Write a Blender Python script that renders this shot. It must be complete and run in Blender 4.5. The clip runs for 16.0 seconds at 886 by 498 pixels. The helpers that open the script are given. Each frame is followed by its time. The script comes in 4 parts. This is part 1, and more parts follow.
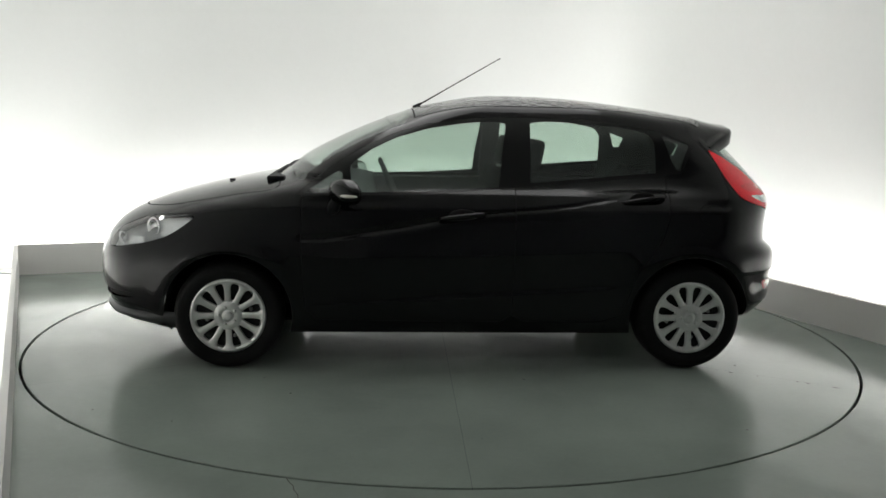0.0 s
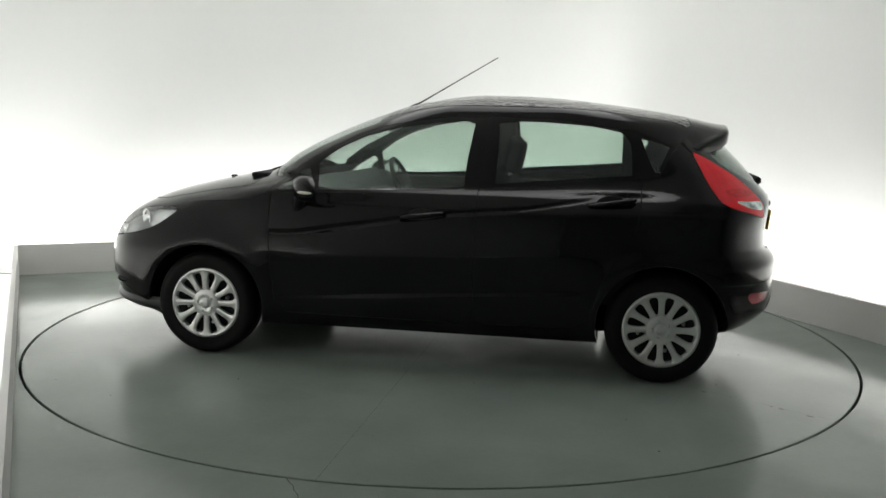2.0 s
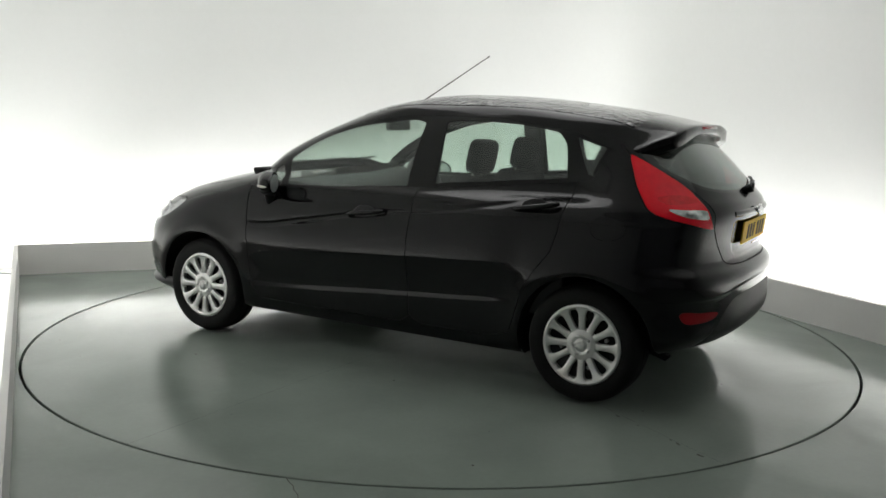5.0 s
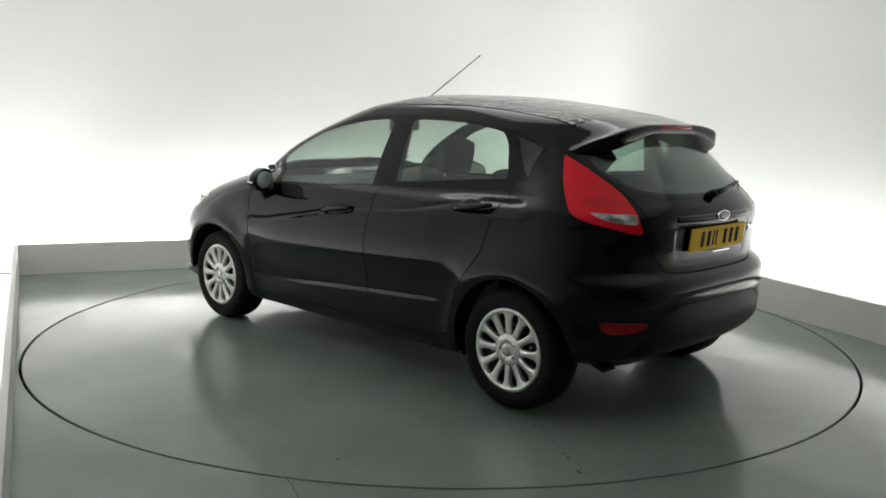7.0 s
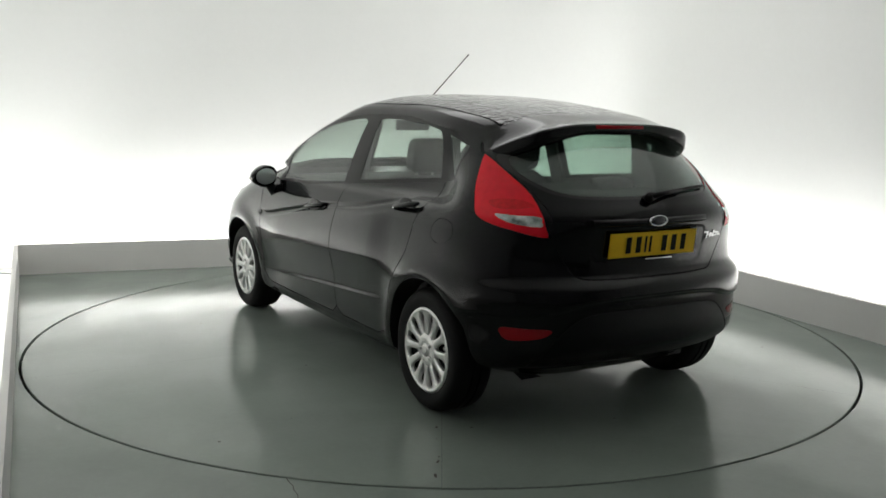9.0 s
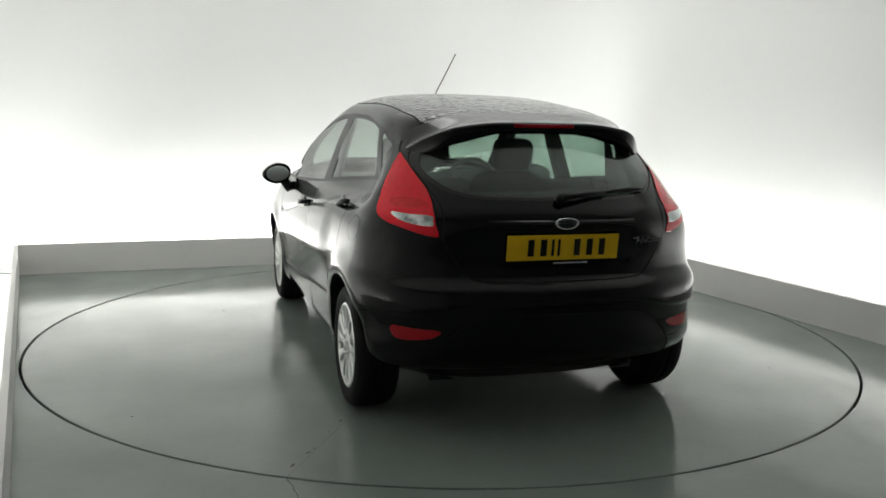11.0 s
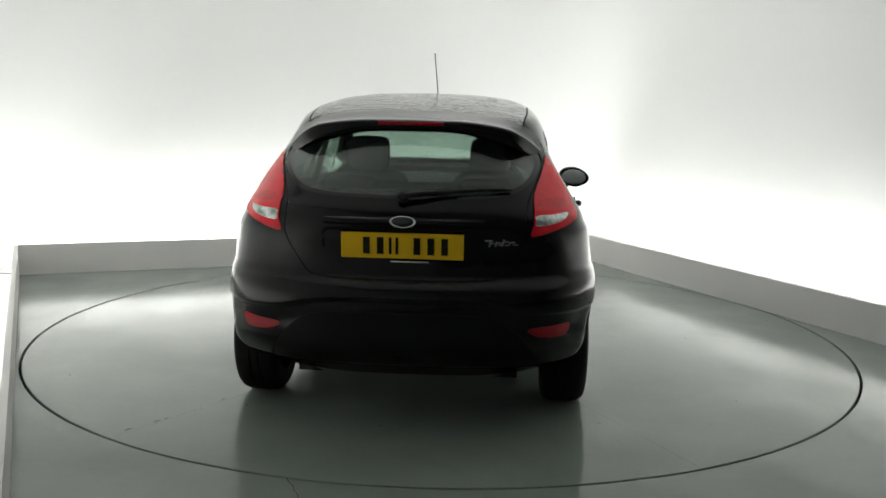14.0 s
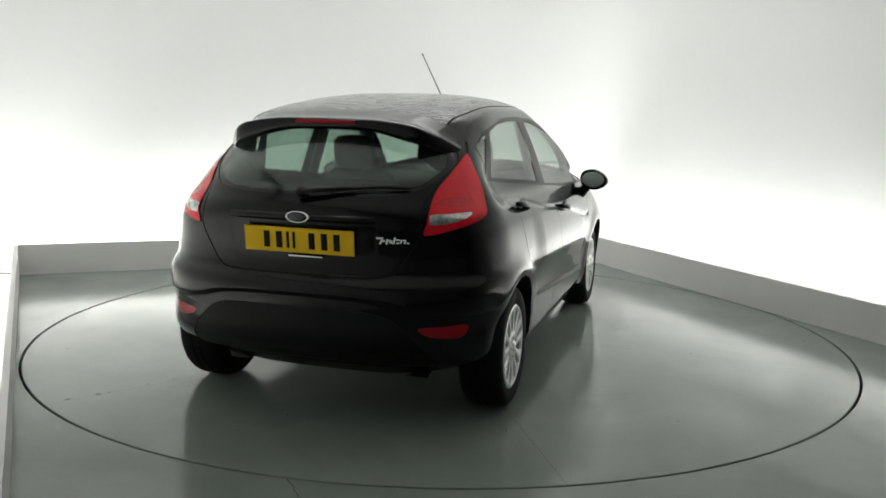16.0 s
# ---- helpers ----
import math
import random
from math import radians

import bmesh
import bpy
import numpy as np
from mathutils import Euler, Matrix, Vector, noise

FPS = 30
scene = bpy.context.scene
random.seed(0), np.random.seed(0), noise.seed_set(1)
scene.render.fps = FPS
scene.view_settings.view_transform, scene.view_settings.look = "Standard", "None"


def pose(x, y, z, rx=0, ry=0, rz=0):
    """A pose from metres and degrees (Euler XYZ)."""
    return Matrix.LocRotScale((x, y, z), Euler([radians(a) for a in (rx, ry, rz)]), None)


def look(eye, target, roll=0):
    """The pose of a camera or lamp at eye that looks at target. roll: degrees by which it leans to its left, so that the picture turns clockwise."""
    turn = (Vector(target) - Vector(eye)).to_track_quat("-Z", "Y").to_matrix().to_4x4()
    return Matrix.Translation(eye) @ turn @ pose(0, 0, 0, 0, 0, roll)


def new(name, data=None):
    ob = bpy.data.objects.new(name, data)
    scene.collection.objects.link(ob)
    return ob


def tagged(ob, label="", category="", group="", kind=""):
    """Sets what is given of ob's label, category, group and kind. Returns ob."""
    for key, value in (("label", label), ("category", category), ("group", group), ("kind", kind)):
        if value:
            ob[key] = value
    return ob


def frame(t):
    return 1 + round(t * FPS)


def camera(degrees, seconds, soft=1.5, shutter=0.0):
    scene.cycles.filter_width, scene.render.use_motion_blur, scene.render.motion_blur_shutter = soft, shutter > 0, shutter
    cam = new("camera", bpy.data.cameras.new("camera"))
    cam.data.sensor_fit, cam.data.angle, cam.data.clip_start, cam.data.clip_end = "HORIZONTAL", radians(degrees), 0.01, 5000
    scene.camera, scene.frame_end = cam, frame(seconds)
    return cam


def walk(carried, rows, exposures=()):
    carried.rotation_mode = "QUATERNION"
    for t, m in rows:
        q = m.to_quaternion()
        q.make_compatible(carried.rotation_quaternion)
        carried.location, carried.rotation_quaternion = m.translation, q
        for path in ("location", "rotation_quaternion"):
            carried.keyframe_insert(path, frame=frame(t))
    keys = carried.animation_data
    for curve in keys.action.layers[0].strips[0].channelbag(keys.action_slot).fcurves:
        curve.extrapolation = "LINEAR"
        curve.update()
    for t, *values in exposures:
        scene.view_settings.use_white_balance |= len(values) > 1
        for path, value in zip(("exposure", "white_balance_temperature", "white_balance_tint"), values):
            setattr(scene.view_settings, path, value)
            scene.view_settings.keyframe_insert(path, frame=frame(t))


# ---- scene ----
# ---- camera ----
cam = camera(52.595, 16.0, 1.6)
EYE = Vector((0.0, -5.578, 1.3796))
AIM = EYE + 5 * Vector((-.00036, .98835, -.15220))
walk(cam, [(0, look(EYE, AIM, 1.2285)), (16, look(EYE, AIM, 1.2285))])

# ---- light: white strips hidden in the trough behind the kickboards, and one soft light overhead ----
world = bpy.data.worlds.new("world")
scene.world = world
world.use_nodes = True
world.node_tree.nodes["Background"].inputs["Color"].default_value = (.9, 1, .95, 1)
world.node_tree.nodes["Background"].inputs["Strength"].default_value = .02
scene.view_settings.exposure = 0.0


def strip(name, a, b, z, aim_off, aim_z, watts, width, colour=(1.0, 1.0, .99)):
    a, b = Vector((*a, z)), Vector((*b, z))
    along = (b - a).normalized()
    out = Vector((-along.y, along.x, 0))
    lamp = bpy.data.lights.new(name, "AREA")
    lamp.shape, lamp.size, lamp.size_y = "RECTANGLE", (b - a).length, width
    lamp.energy, lamp.color = watts, colour
    ob = new(name, lamp)
    way = (out * aim_off + Vector((0, 0, aim_z))).normalized()
    zax = -way
    yax = zax.cross(along).normalized()
    m = Matrix((along, yax, zax)).transposed().to_4x4()
    m.translation = (a + b) / 2
    ob.matrix_world = m
    return ob


# corners of the stall's kickboards, and of the backdrop behind them
K_LEFT, K_BACKL, K_BACKR, K_RIGHT = (-1.11, -3.46), (-3.414, 1.522), (1.184, 3.309), (4.0, -2.913)
# the backdrop's two ends run on unseen, softening what the car reflects
B_LEFT, B_BACKL, B_BACKR, B_RIGHT = (-.20, -6.42), (-3.98, 1.66), (1.42, 3.77), (5.55, -5.25)
# strip() throws its light to the left hand of a to b
T_W = 64
strip("trough_light", (.92, 3.305), (-3.40, 1.65), .05, .42, 1, T_W * 1.0, .12)
strip("trough_light", (3.72, -2.0), (1.55, 2.98), .05, .42, 1, T_W * .84, .12)
strip("trough_light", (-3.56, 1.40), (-1.6, -2.74), .05, .42, 1, T_W * .46, .12)
# a broad soft light over the turntable, above the view
lamp = bpy.data.lights.new("overhead_light", "AREA")
lamp.shape, lamp.size, lamp.size_y, lamp.energy, lamp.color = "RECTANGLE", 2.6, 2.6, 41, (1.0, 1.0, .99)
new("overhead_light", lamp).matrix_world = pose(.1, .2, 3.36)

# ---- materials ----


def mat(name, base, rough=.5, metal=0.0, grain=0.0, grain_scale=40, stain=0.0, stain_scale=3, bump=0.0, bump_scale=60, coat=0.0, emit=None, spec=.5, rough_var=0.0):
    m = bpy.data.materials.new(name)
    m.use_nodes = True
    nt = m.node_tree
    p = nt.nodes["Principled BSDF"]
    p.inputs["Base Color"].default_value = (*base, 1)
    p.inputs["Roughness"].default_value, p.inputs["Metallic"].default_value = rough, metal
    p.inputs["Coat Weight"].default_value, p.inputs["Coat Roughness"].default_value = coat, .02
    p.inputs["Coat IOR"].default_value = 1.40
    p.inputs["Specular IOR Level"].default_value = spec
    co = nt.nodes.new("ShaderNodeTexCoord")
    if emit:
        p.inputs["Emission Color"].default_value, p.inputs["Emission Strength"].default_value = (*emit[0], 1), emit[1]

    def noise_at(scale, detail=5):
        n = nt.nodes.new("ShaderNodeTexNoise")
        n.inputs["Scale"].default_value, n.inputs["Detail"].default_value = scale, detail
        nt.links.new(co.outputs["Object"], n.inputs["Vector"])
        return n.outputs["Fac"]
    if grain or stain:
        a = nt.nodes.new("ShaderNodeMath")
        a.operation = "MULTIPLY_ADD"
        nt.links.new(noise_at(grain_scale), a.inputs[0])
        a.inputs[1].default_value, a.inputs[2].default_value = grain * 2, 1 - grain - stain
        b = nt.nodes.new("ShaderNodeMath")
        b.operation = "MULTIPLY_ADD"
        nt.links.new(noise_at(stain_scale, 7), b.inputs[0])
        b.inputs[1].default_value = stain * 2
        nt.links.new(a.outputs[0], b.inputs[2])
        v = nt.nodes.new("ShaderNodeVectorMath")
        v.operation = "SCALE"
        v.inputs[0].default_value = base
        nt.links.new(b.outputs[0], v.inputs["Scale"])
        nt.links.new(v.outputs[0], p.inputs["Base Color"])
    if rough_var:
        r = nt.nodes.new("ShaderNodeMath")
        r.operation = "MULTIPLY_ADD"
        nt.links.new(noise_at(stain_scale * 2.3, 6), r.inputs[0])
        r.inputs[1].default_value, r.inputs[2].default_value = rough_var * 2, rough - rough_var
        nt.links.new(r.outputs[0], p.inputs["Roughness"])
    if bump:
        bn = nt.nodes.new("ShaderNodeBump")
        bn.inputs["Strength"].default_value, bn.inputs["Distance"].default_value = bump, .004
        nt.links.new(noise_at(bump_scale), bn.inputs["Height"])
        nt.links.new(bn.outputs[0], p.inputs["Normal"])
    return m


def glass_mat(name, tint, gloss_rough=.02, film=0.0):
    """Tinted glass; film is the share of rain drops, streaks of dirt and grey standing for reflections."""
    m = bpy.data.materials.new(name)
    m.use_nodes = True
    nt = m.node_tree
    nt.nodes.clear()
    out = nt.nodes.new("ShaderNodeOutputMaterial")
    mix = nt.nodes.new("ShaderNodeMixShader")
    tr = nt.nodes.new("ShaderNodeBsdfTransparent")
    gl = nt.nodes.new("ShaderNodeBsdfGlossy")
    lw = nt.nodes.new("ShaderNodeLayerWeight")
    pw = nt.nodes.new("ShaderNodeMath")
    pw.operation = "POWER"
    pw.inputs[1].default_value = 3.5
    fr = nt.nodes.new("ShaderNodeMath")
    fr.operation = "MULTIPLY_ADD"
    fr.inputs[1].default_value, fr.inputs[2].default_value = .9, .075
    nt.links.new(lw.outputs["Facing"], pw.inputs[0])
    nt.links.new(pw.outputs[0], fr.inputs[0])
    tr.inputs["Color"].default_value = (*tint, 1)
    gl.inputs["Roughness"].default_value = gloss_rough
    nt.links.new(fr.outputs[0], mix.inputs[0])
    nt.links.new(tr.outputs[0], mix.inputs[1])
    nt.links.new(gl.outputs[0], mix.inputs[2])
    if not film:
        nt.links.new(mix.outputs[0], out.inputs[0])
        return m
    co = nt.nodes.new("ShaderNodeTexCoord")
    shares = []
    for stretch, a, b in (((75, 75, 7), .48, .72), ((130, 130, 95), .55, .72), ((3, 3, 3), .3, .7)):
        mp = nt.nodes.new("ShaderNodeMapping")
        mp.inputs["Scale"].default_value = stretch
        no = nt.nodes.new("ShaderNodeTexNoise")
        no.inputs["Scale"].default_value, no.inputs["Detail"].default_value = 1.0, 3
        mr = nt.nodes.new("ShaderNodeMapRange")
        mr.inputs["From Min"].default_value, mr.inputs["From Max"].default_value = a, b
        nt.links.new(co.outputs["Object"], mp.inputs["Vector"])
        nt.links.new(mp.outputs[0], no.inputs["Vector"])
        nt.links.new(no.outputs["Fac"], mr.inputs["Value"])
        shares.append(mr.outputs[0])
    total = nt.nodes.new("ShaderNodeMath")
    total.operation = "ADD"
    nt.links.new(shares[0], total.inputs[0])
    nt.links.new(shares[1], total.inputs[1])
    spread = nt.nodes.new("ShaderNodeMath")
    spread.operation = "MULTIPLY"
    nt.links.new(total.outputs[0], spread.inputs[0])
    nt.links.new(shares[2], spread.inputs[1])
    # the even part of film is a pale veil standing for reflected light
    share = nt.nodes.new("ShaderNodeMath")
    share.operation = "MULTIPLY_ADD"
    share.inputs[1].default_value, share.inputs[2].default_value = film, film
    nt.links.new(spread.outputs[0], share.inputs[0])
    di = nt.nodes.new("ShaderNodeBsdfDiffuse")
    di.inputs["Color"].default_value = (.62, .68, .65, 1)
    tl = nt.nodes.new("ShaderNodeBsdfTranslucent")
    tl.inputs["Color"].default_value = (.62, .70, .66, 1)
    both = nt.nodes.new("ShaderNodeMixShader")
    nt.links.new(di.outputs[0], both.inputs[1])
    nt.links.new(tl.outputs[0], both.inputs[2])
    last = nt.nodes.new("ShaderNodeMixShader")
    nt.links.new(share.outputs[0], last.inputs[0])
    nt.links.new(mix.outputs[0], last.inputs[1])
    nt.links.new(both.outputs[0], last.inputs[2])
    nt.links.new(last.outputs[0], out.inputs[0])
    return m


def wet_mat(name, base):
    """Black paint under beads and trails of rain water."""
    m = mat(name, base, .35, 0, coat=1.0, spec=.05)
    nt = m.node_tree
    p = nt.nodes["Principled BSDF"]
    p.inputs["Coat IOR"].default_value = 1.5
    co = nt.nodes.new("ShaderNodeTexCoord")
    heights = []
    for scale, edge in ((44, .50), (20, .46)):
        vo = nt.nodes.new("ShaderNodeTexVoronoi")
        vo.inputs["Scale"].default_value = scale
        nt.links.new(co.outputs["Object"], vo.inputs["Vector"])
        mr = nt.nodes.new("ShaderNodeMapRange")
        mr.inputs["From Min"].default_value, mr.inputs["From Max"].default_value = edge, .05
        nt.links.new(vo.outputs["Distance"], mr.inputs["Value"])
        heights.append(mr.outputs[0])
    no = nt.nodes.new("ShaderNodeTexNoise")
    no.inputs["Scale"].default_value = 7
    nt.links.new(co.outputs["Object"], no.inputs["Vector"])
    mx = nt.nodes.new("ShaderNodeMath")
    mx.operation = "MAXIMUM"
    nt.links.new(heights[0], mx.inputs[0])
    nt.links.new(heights[1], mx.inputs[1])
    mu = nt.nodes.new("ShaderNodeMath")
    mu.operation = "MULTIPLY"
    nt.links.new(mx.outputs[0], mu.inputs[0])
    nt.links.new(no.outputs["Fac"], mu.inputs[1])
    bu = nt.nodes.new("ShaderNodeBump")
    bu.inputs["Strength"].default_value, bu.inputs["Distance"].default_value = 1.0, .018
    nt.links.new(mu.outputs[0], bu.inputs["Height"])
    n2 = nt.nodes.new("ShaderNodeTexNoise")
    n2.inputs["Scale"].default_value, n2.inputs["Detail"].default_value = 17, 4
    nt.links.new(co.outputs["Object"], n2.inputs["Vector"])
    r2 = nt.nodes.new("ShaderNodeMapRange")
    r2.inputs["From Min"].default_value, r2.inputs["From Max"].default_value = .42, .58
    r2.inputs["To Min"].default_value, r2.inputs["To Max"].default_value = .02, .10
    nt.links.new(n2.outputs["Fac"], r2.inputs["Value"])
    nt.links.new(r2.outputs[0], p.inputs["Coat Roughness"])
    nt.links.new(bu.outputs[0], p.inputs["Coat Normal"])
    nt.links.new(bu.outputs[0], p.inputs["Normal"])
    return m


def damp_mat(name, base):
    """Black paint with a clear coat, faint orange peel, and drips drying on it."""
    m = mat(name, base, .35, spec=.02, grain=.15, grain_scale=900, coat=1.0, stain=.05, stain_scale=6)
    nt = m.node_tree
    p = nt.nodes["Principled BSDF"]
    p.inputs["Coat IOR"].default_value = 1.37
    co = nt.nodes.new("ShaderNodeTexCoord")
    last = None
    for stretch, strength, deep in (((42, 42, 42), .035, .004), ((70, 70, 9), .07, .004), ((170, 170, 120), .12, .002)):
        mp = nt.nodes.new("ShaderNodeMapping")
        mp.inputs["Scale"].default_value = stretch
        no = nt.nodes.new("ShaderNodeTexNoise")
        no.inputs["Scale"].default_value, no.inputs["Detail"].default_value = 1.0, 3
        bu = nt.nodes.new("ShaderNodeBump")
        bu.inputs["Strength"].default_value, bu.inputs["Distance"].default_value = strength, deep
        nt.links.new(co.outputs["Object"], mp.inputs["Vector"])
        nt.links.new(mp.outputs[0], no.inputs["Vector"])
        nt.links.new(no.outputs["Fac"], bu.inputs["Height"])
        if last:
            nt.links.new(last, bu.inputs["Normal"])
        last = bu.outputs[0]
    nt.links.new(last, p.inputs["Normal"])
    nt.links.new(last, p.inputs["Coat Normal"])
    return m


def floor_mat(name, base, rough, stain_scale):
    """Glossy floor paint: rolled texture, worn dull patches, damp smooth ones and a few dark stains."""
    m = mat(name, base, rough, spec=.25, grain=.05, grain_scale=38, stain=.24, stain_scale=stain_scale)
    nt = m.node_tree
    p = nt.nodes["Principled BSDF"]
    co = nt.nodes.new("ShaderNodeTexCoord")

    def noise_at(scale, detail, distortion=0.0):
        n = nt.nodes.new("ShaderNodeTexNoise")
        n.inputs["Scale"].default_value, n.inputs["Detail"].default_value = scale, detail
        n.inputs["Distortion"].default_value = distortion
        nt.links.new(co.outputs["Object"], n.inputs["Vector"])
        return n.outputs["Fac"]

    def ranged(value, a, b, c, d):
        r = nt.nodes.new("ShaderNodeMapRange")
        for key, v in (("From Min", a), ("From Max", b), ("To Min", c), ("To Max", d)):
            r.inputs[key].default_value = v
        nt.links.new(value, r.inputs["Value"])
        return r.outputs[0]

    def added(a, b, how="ADD"):
        n = nt.nodes.new("ShaderNodeMath")
        n.operation = how
        nt.links.new(a, n.inputs[0])
        nt.links.new(b, n.inputs[1])
        return n.outputs[0]
    broad = ranged(noise_at(1.3, 3, .6), .35, .65, rough - .04, rough + .035)
    fine = ranged(noise_at(24, 6), .3, .7, -.025, .02)
    nt.links.new(added(broad, fine), p.inputs["Roughness"])
    nt.links.new(ranged(noise_at(1.15, 9, 1.5), .44, .58, .16, .40), p.inputs["Specular IOR Level"])
    bn = nt.nodes.new("ShaderNodeBump")
    bn.inputs["Strength"].default_value, bn.inputs["Distance"].default_value = .10, .004
    nt.links.new(added(noise_at(7, 5), ranged(noise_at(90, 3), 0, 1, 0, .12)), bn.inputs["Height"])
    nt.links.new(bn.outputs[0], p.inputs["Normal"])
    return m


M_WALL = mat("white_wall_paint", (.87, .88, .86), .75, grain=.015, grain_scale=25, stain=.03, stain_scale=.9, bump=.08, bump_scale=90)
M_BOARD = mat("pale_grey_board", (.69, .68, .66), .55, grain=.02, stain=.05, stain_scale=2.5, bump=.05)
M_FLOOR = floor_mat("grey_floor_paint", (.210, .245, .217), .165, 1.6)
M_DISC = floor_mat("grey_turntable_paint", (.210, .245, .217), .155, 1.4)
M_DIRT = mat("brown_dirt", (.05, .045, .035), .85, grain=.3)
M_BOUNCE = mat("off_white_bounce_paint", (.88, .88, .87), .8, grain=.02, stain=.05)
M_TROUGH = mat("white_trough_paint", (.82, .82, .80), .7, stain=.03)
M_DARK = mat("grey_hall_paint", (.62, .63, .64), .8, grain=.1, stain=.1)
M_PIT = mat("black_gap", (.01, .01, .01), .9, grain=.2)
M_PAINT = damp_mat("black_car_paint", (.0024, .0025, .0030))
M_WET = wet_mat("wet_black_car_paint", (.0024, .0025, .0030))
M_TRIM = mat("black_satin_trim", (.008, .008, .008), .30, spec=.25, grain=.1, grain_scale=200)
M_PLASTIC = mat("black_grained_plastic", (.005, .005, .0055), .45, spec=.18, grain=.15, grain_scale=250, bump=.3, bump_scale=500)
# paler than the other plastics over the whole lip
M_CHIN = mat("mottled_grey_black_plastic", (.030, .031, .032), .38, spec=.5, grain=.15, grain_scale=120, stain=.2, stain_scale=14)
M_RUBBER = mat("tyre_rubber", (.006, .006, .006), .7, spec=.2, grain=.2, grain_scale=60, bump=.2, bump_scale=180)
M_SILVER = mat("silver_wheel_trim", (.70, .70, .69), .30, .7, grain=.04, grain_scale=80, stain=.06, stain_scale=12)
M_STEEL = mat("dull_black_steel", (.02, .02, .02), .55, .4, grain=.2)
M_BOLT = mat("bright_steel", (.6, .6, .6), .3, 1.0, grain=.1)
M_CHROME = mat("chrome", (.75, .75, .76), .08, 1.0, grain=.03)
M_RED = mat("red_lamp_plastic", (.90, .007, .022), .12, grain=.12, grain_scale=30, spec=.3, coat=.35, bump=.15, bump_scale=130)
M_CELL = mat("ribbed_red_lamp_cell", (.74, .006, .016), .14, grain=.3, grain_scale=50, spec=.3, coat=.3, bump=.6, bump_scale=90)
M_DULLRED = mat("dark_red_reflector", (.36, .004, .010), .15, grain=.1, grain_scale=150, spec=.3, coat=.25, bump=.2, bump_scale=350)
M_LENS = mat("clear_lamp_plastic", (.66, .66, .66), .14, .6, grain=1.7, grain_scale=26, coat=.6, bump=1.0, bump_scale=38)
M_HOUSING = mat("grey_lamp_housing", (.30, .31, .31), .3, .4, grain=.2, grain_scale=40, bump=.2, bump_scale=60)
M_BRIGHT = mat("bright_reflector", (.82, .83, .83), .22, .35, grain=.15, grain_scale=50, bump=.3, bump_scale=70)
M_YELLOW = mat("yellow_plate", (.92, .58, .022), .55, spec=.10, grain=.03, grain_scale=60, stain=.04, stain_scale=9)
M_INK = mat("black_plate_ink", (.02, .018, .01), .6, spec=.1, grain=.1)
M_BLUE = mat("dark_blue_enamel", (.012, .015, .028), .12, grain=.1, coat=1.0)
M_SEAT = mat("charcoal_seat_cloth", (.019, .020, .021), .9, grain=.2, grain_scale=180, bump=.3, bump_scale=300)
M_CABIN = mat("dark_cabin_plastic", (.028, .030, .031), .6, grain=.12, grain_scale=120, bump=.15, bump_scale=200)
M_MIRROR = mat("mirror_glass", (.60, .63, .62), .28, .65, grain=.02)
M_AMBER = mat("pale_indicator_lens", (.70, .66, .60), .15, .2, grain=.15, grain_scale=60, coat=1.0)
M_GLASS = glass_mat("tinted_window_glass", (.66, .76, .70), film=.10)
M_REAR = glass_mat("tinted_rear_glass", (.62, .72, .67), film=.02)
M_FRIT = mat("black_glass_enamel", (.006, .006, .007), .06, grain=.1, grain_scale=200)
M_CLEAR = glass_mat("clear_lamp_cover", (.93, .94, .94))
M_SCREEN = glass_mat("windscreen_glass", (.74, .82, .77), film=.09)

# ---- helpers for meshes ----


def mesh_ob(name, bm, material, parent=None, label="", smooth=True):
    me = bpy.data.meshes.new(name)
    bmesh.ops.recalc_face_normals(bm, faces=bm.faces)
    bm.to_mesh(me)
    bm.free()
    me.materials.append(material)
    for f in me.polygons:
        f.use_smooth = smooth
    ob = new(name, me)
    if parent:
        ob.parent = parent
    if label:
        ob["label"] = label
    return ob


def part(name, bm, material, parent, label="", smooth=True):
    return mesh_ob(name, bm, material, parent, label, smooth)


def sharp(ob, degrees=35):
    ob.data.set_sharp_from_angle(angle=radians(degrees))
    return ob


def box_bm(size, m=Matrix(), bevel=0.0, seg=2):
    bm = bmesh.new()
    bmesh.ops.create_cube(bm, size=1, matrix=Matrix.Diagonal((*size, 1)))
    if bevel:
        bmesh.ops.bevel(bm, geom=bm.edges[:], offset=bevel, segments=seg, affect="EDGES", profile=.6)
    bmesh.ops.transform(bm, matrix=m, verts=bm.verts)
    return bm


def lathe(profile, n=48, axis="Y"):
    """A ring about the y axis; profile of (radius, along)."""
    bm = bmesh.new()
    rings = []
    for k in range(n):
        a = 2 * math.pi * k / n
        rings.append([bm.verts.new((r * math.sin(a), h, r * math.cos(a))) for r, h in profile])
    for k in range(n):
        for i in range(len(profile) - 1):
            bm.faces.new((rings[k][i], rings[k][i + 1], rings[(k + 1) % n][i + 1], rings[(k + 1) % n][i]))
    bmesh.ops.remove_doubles(bm, verts=bm.verts, dist=1e-5)
    return bm


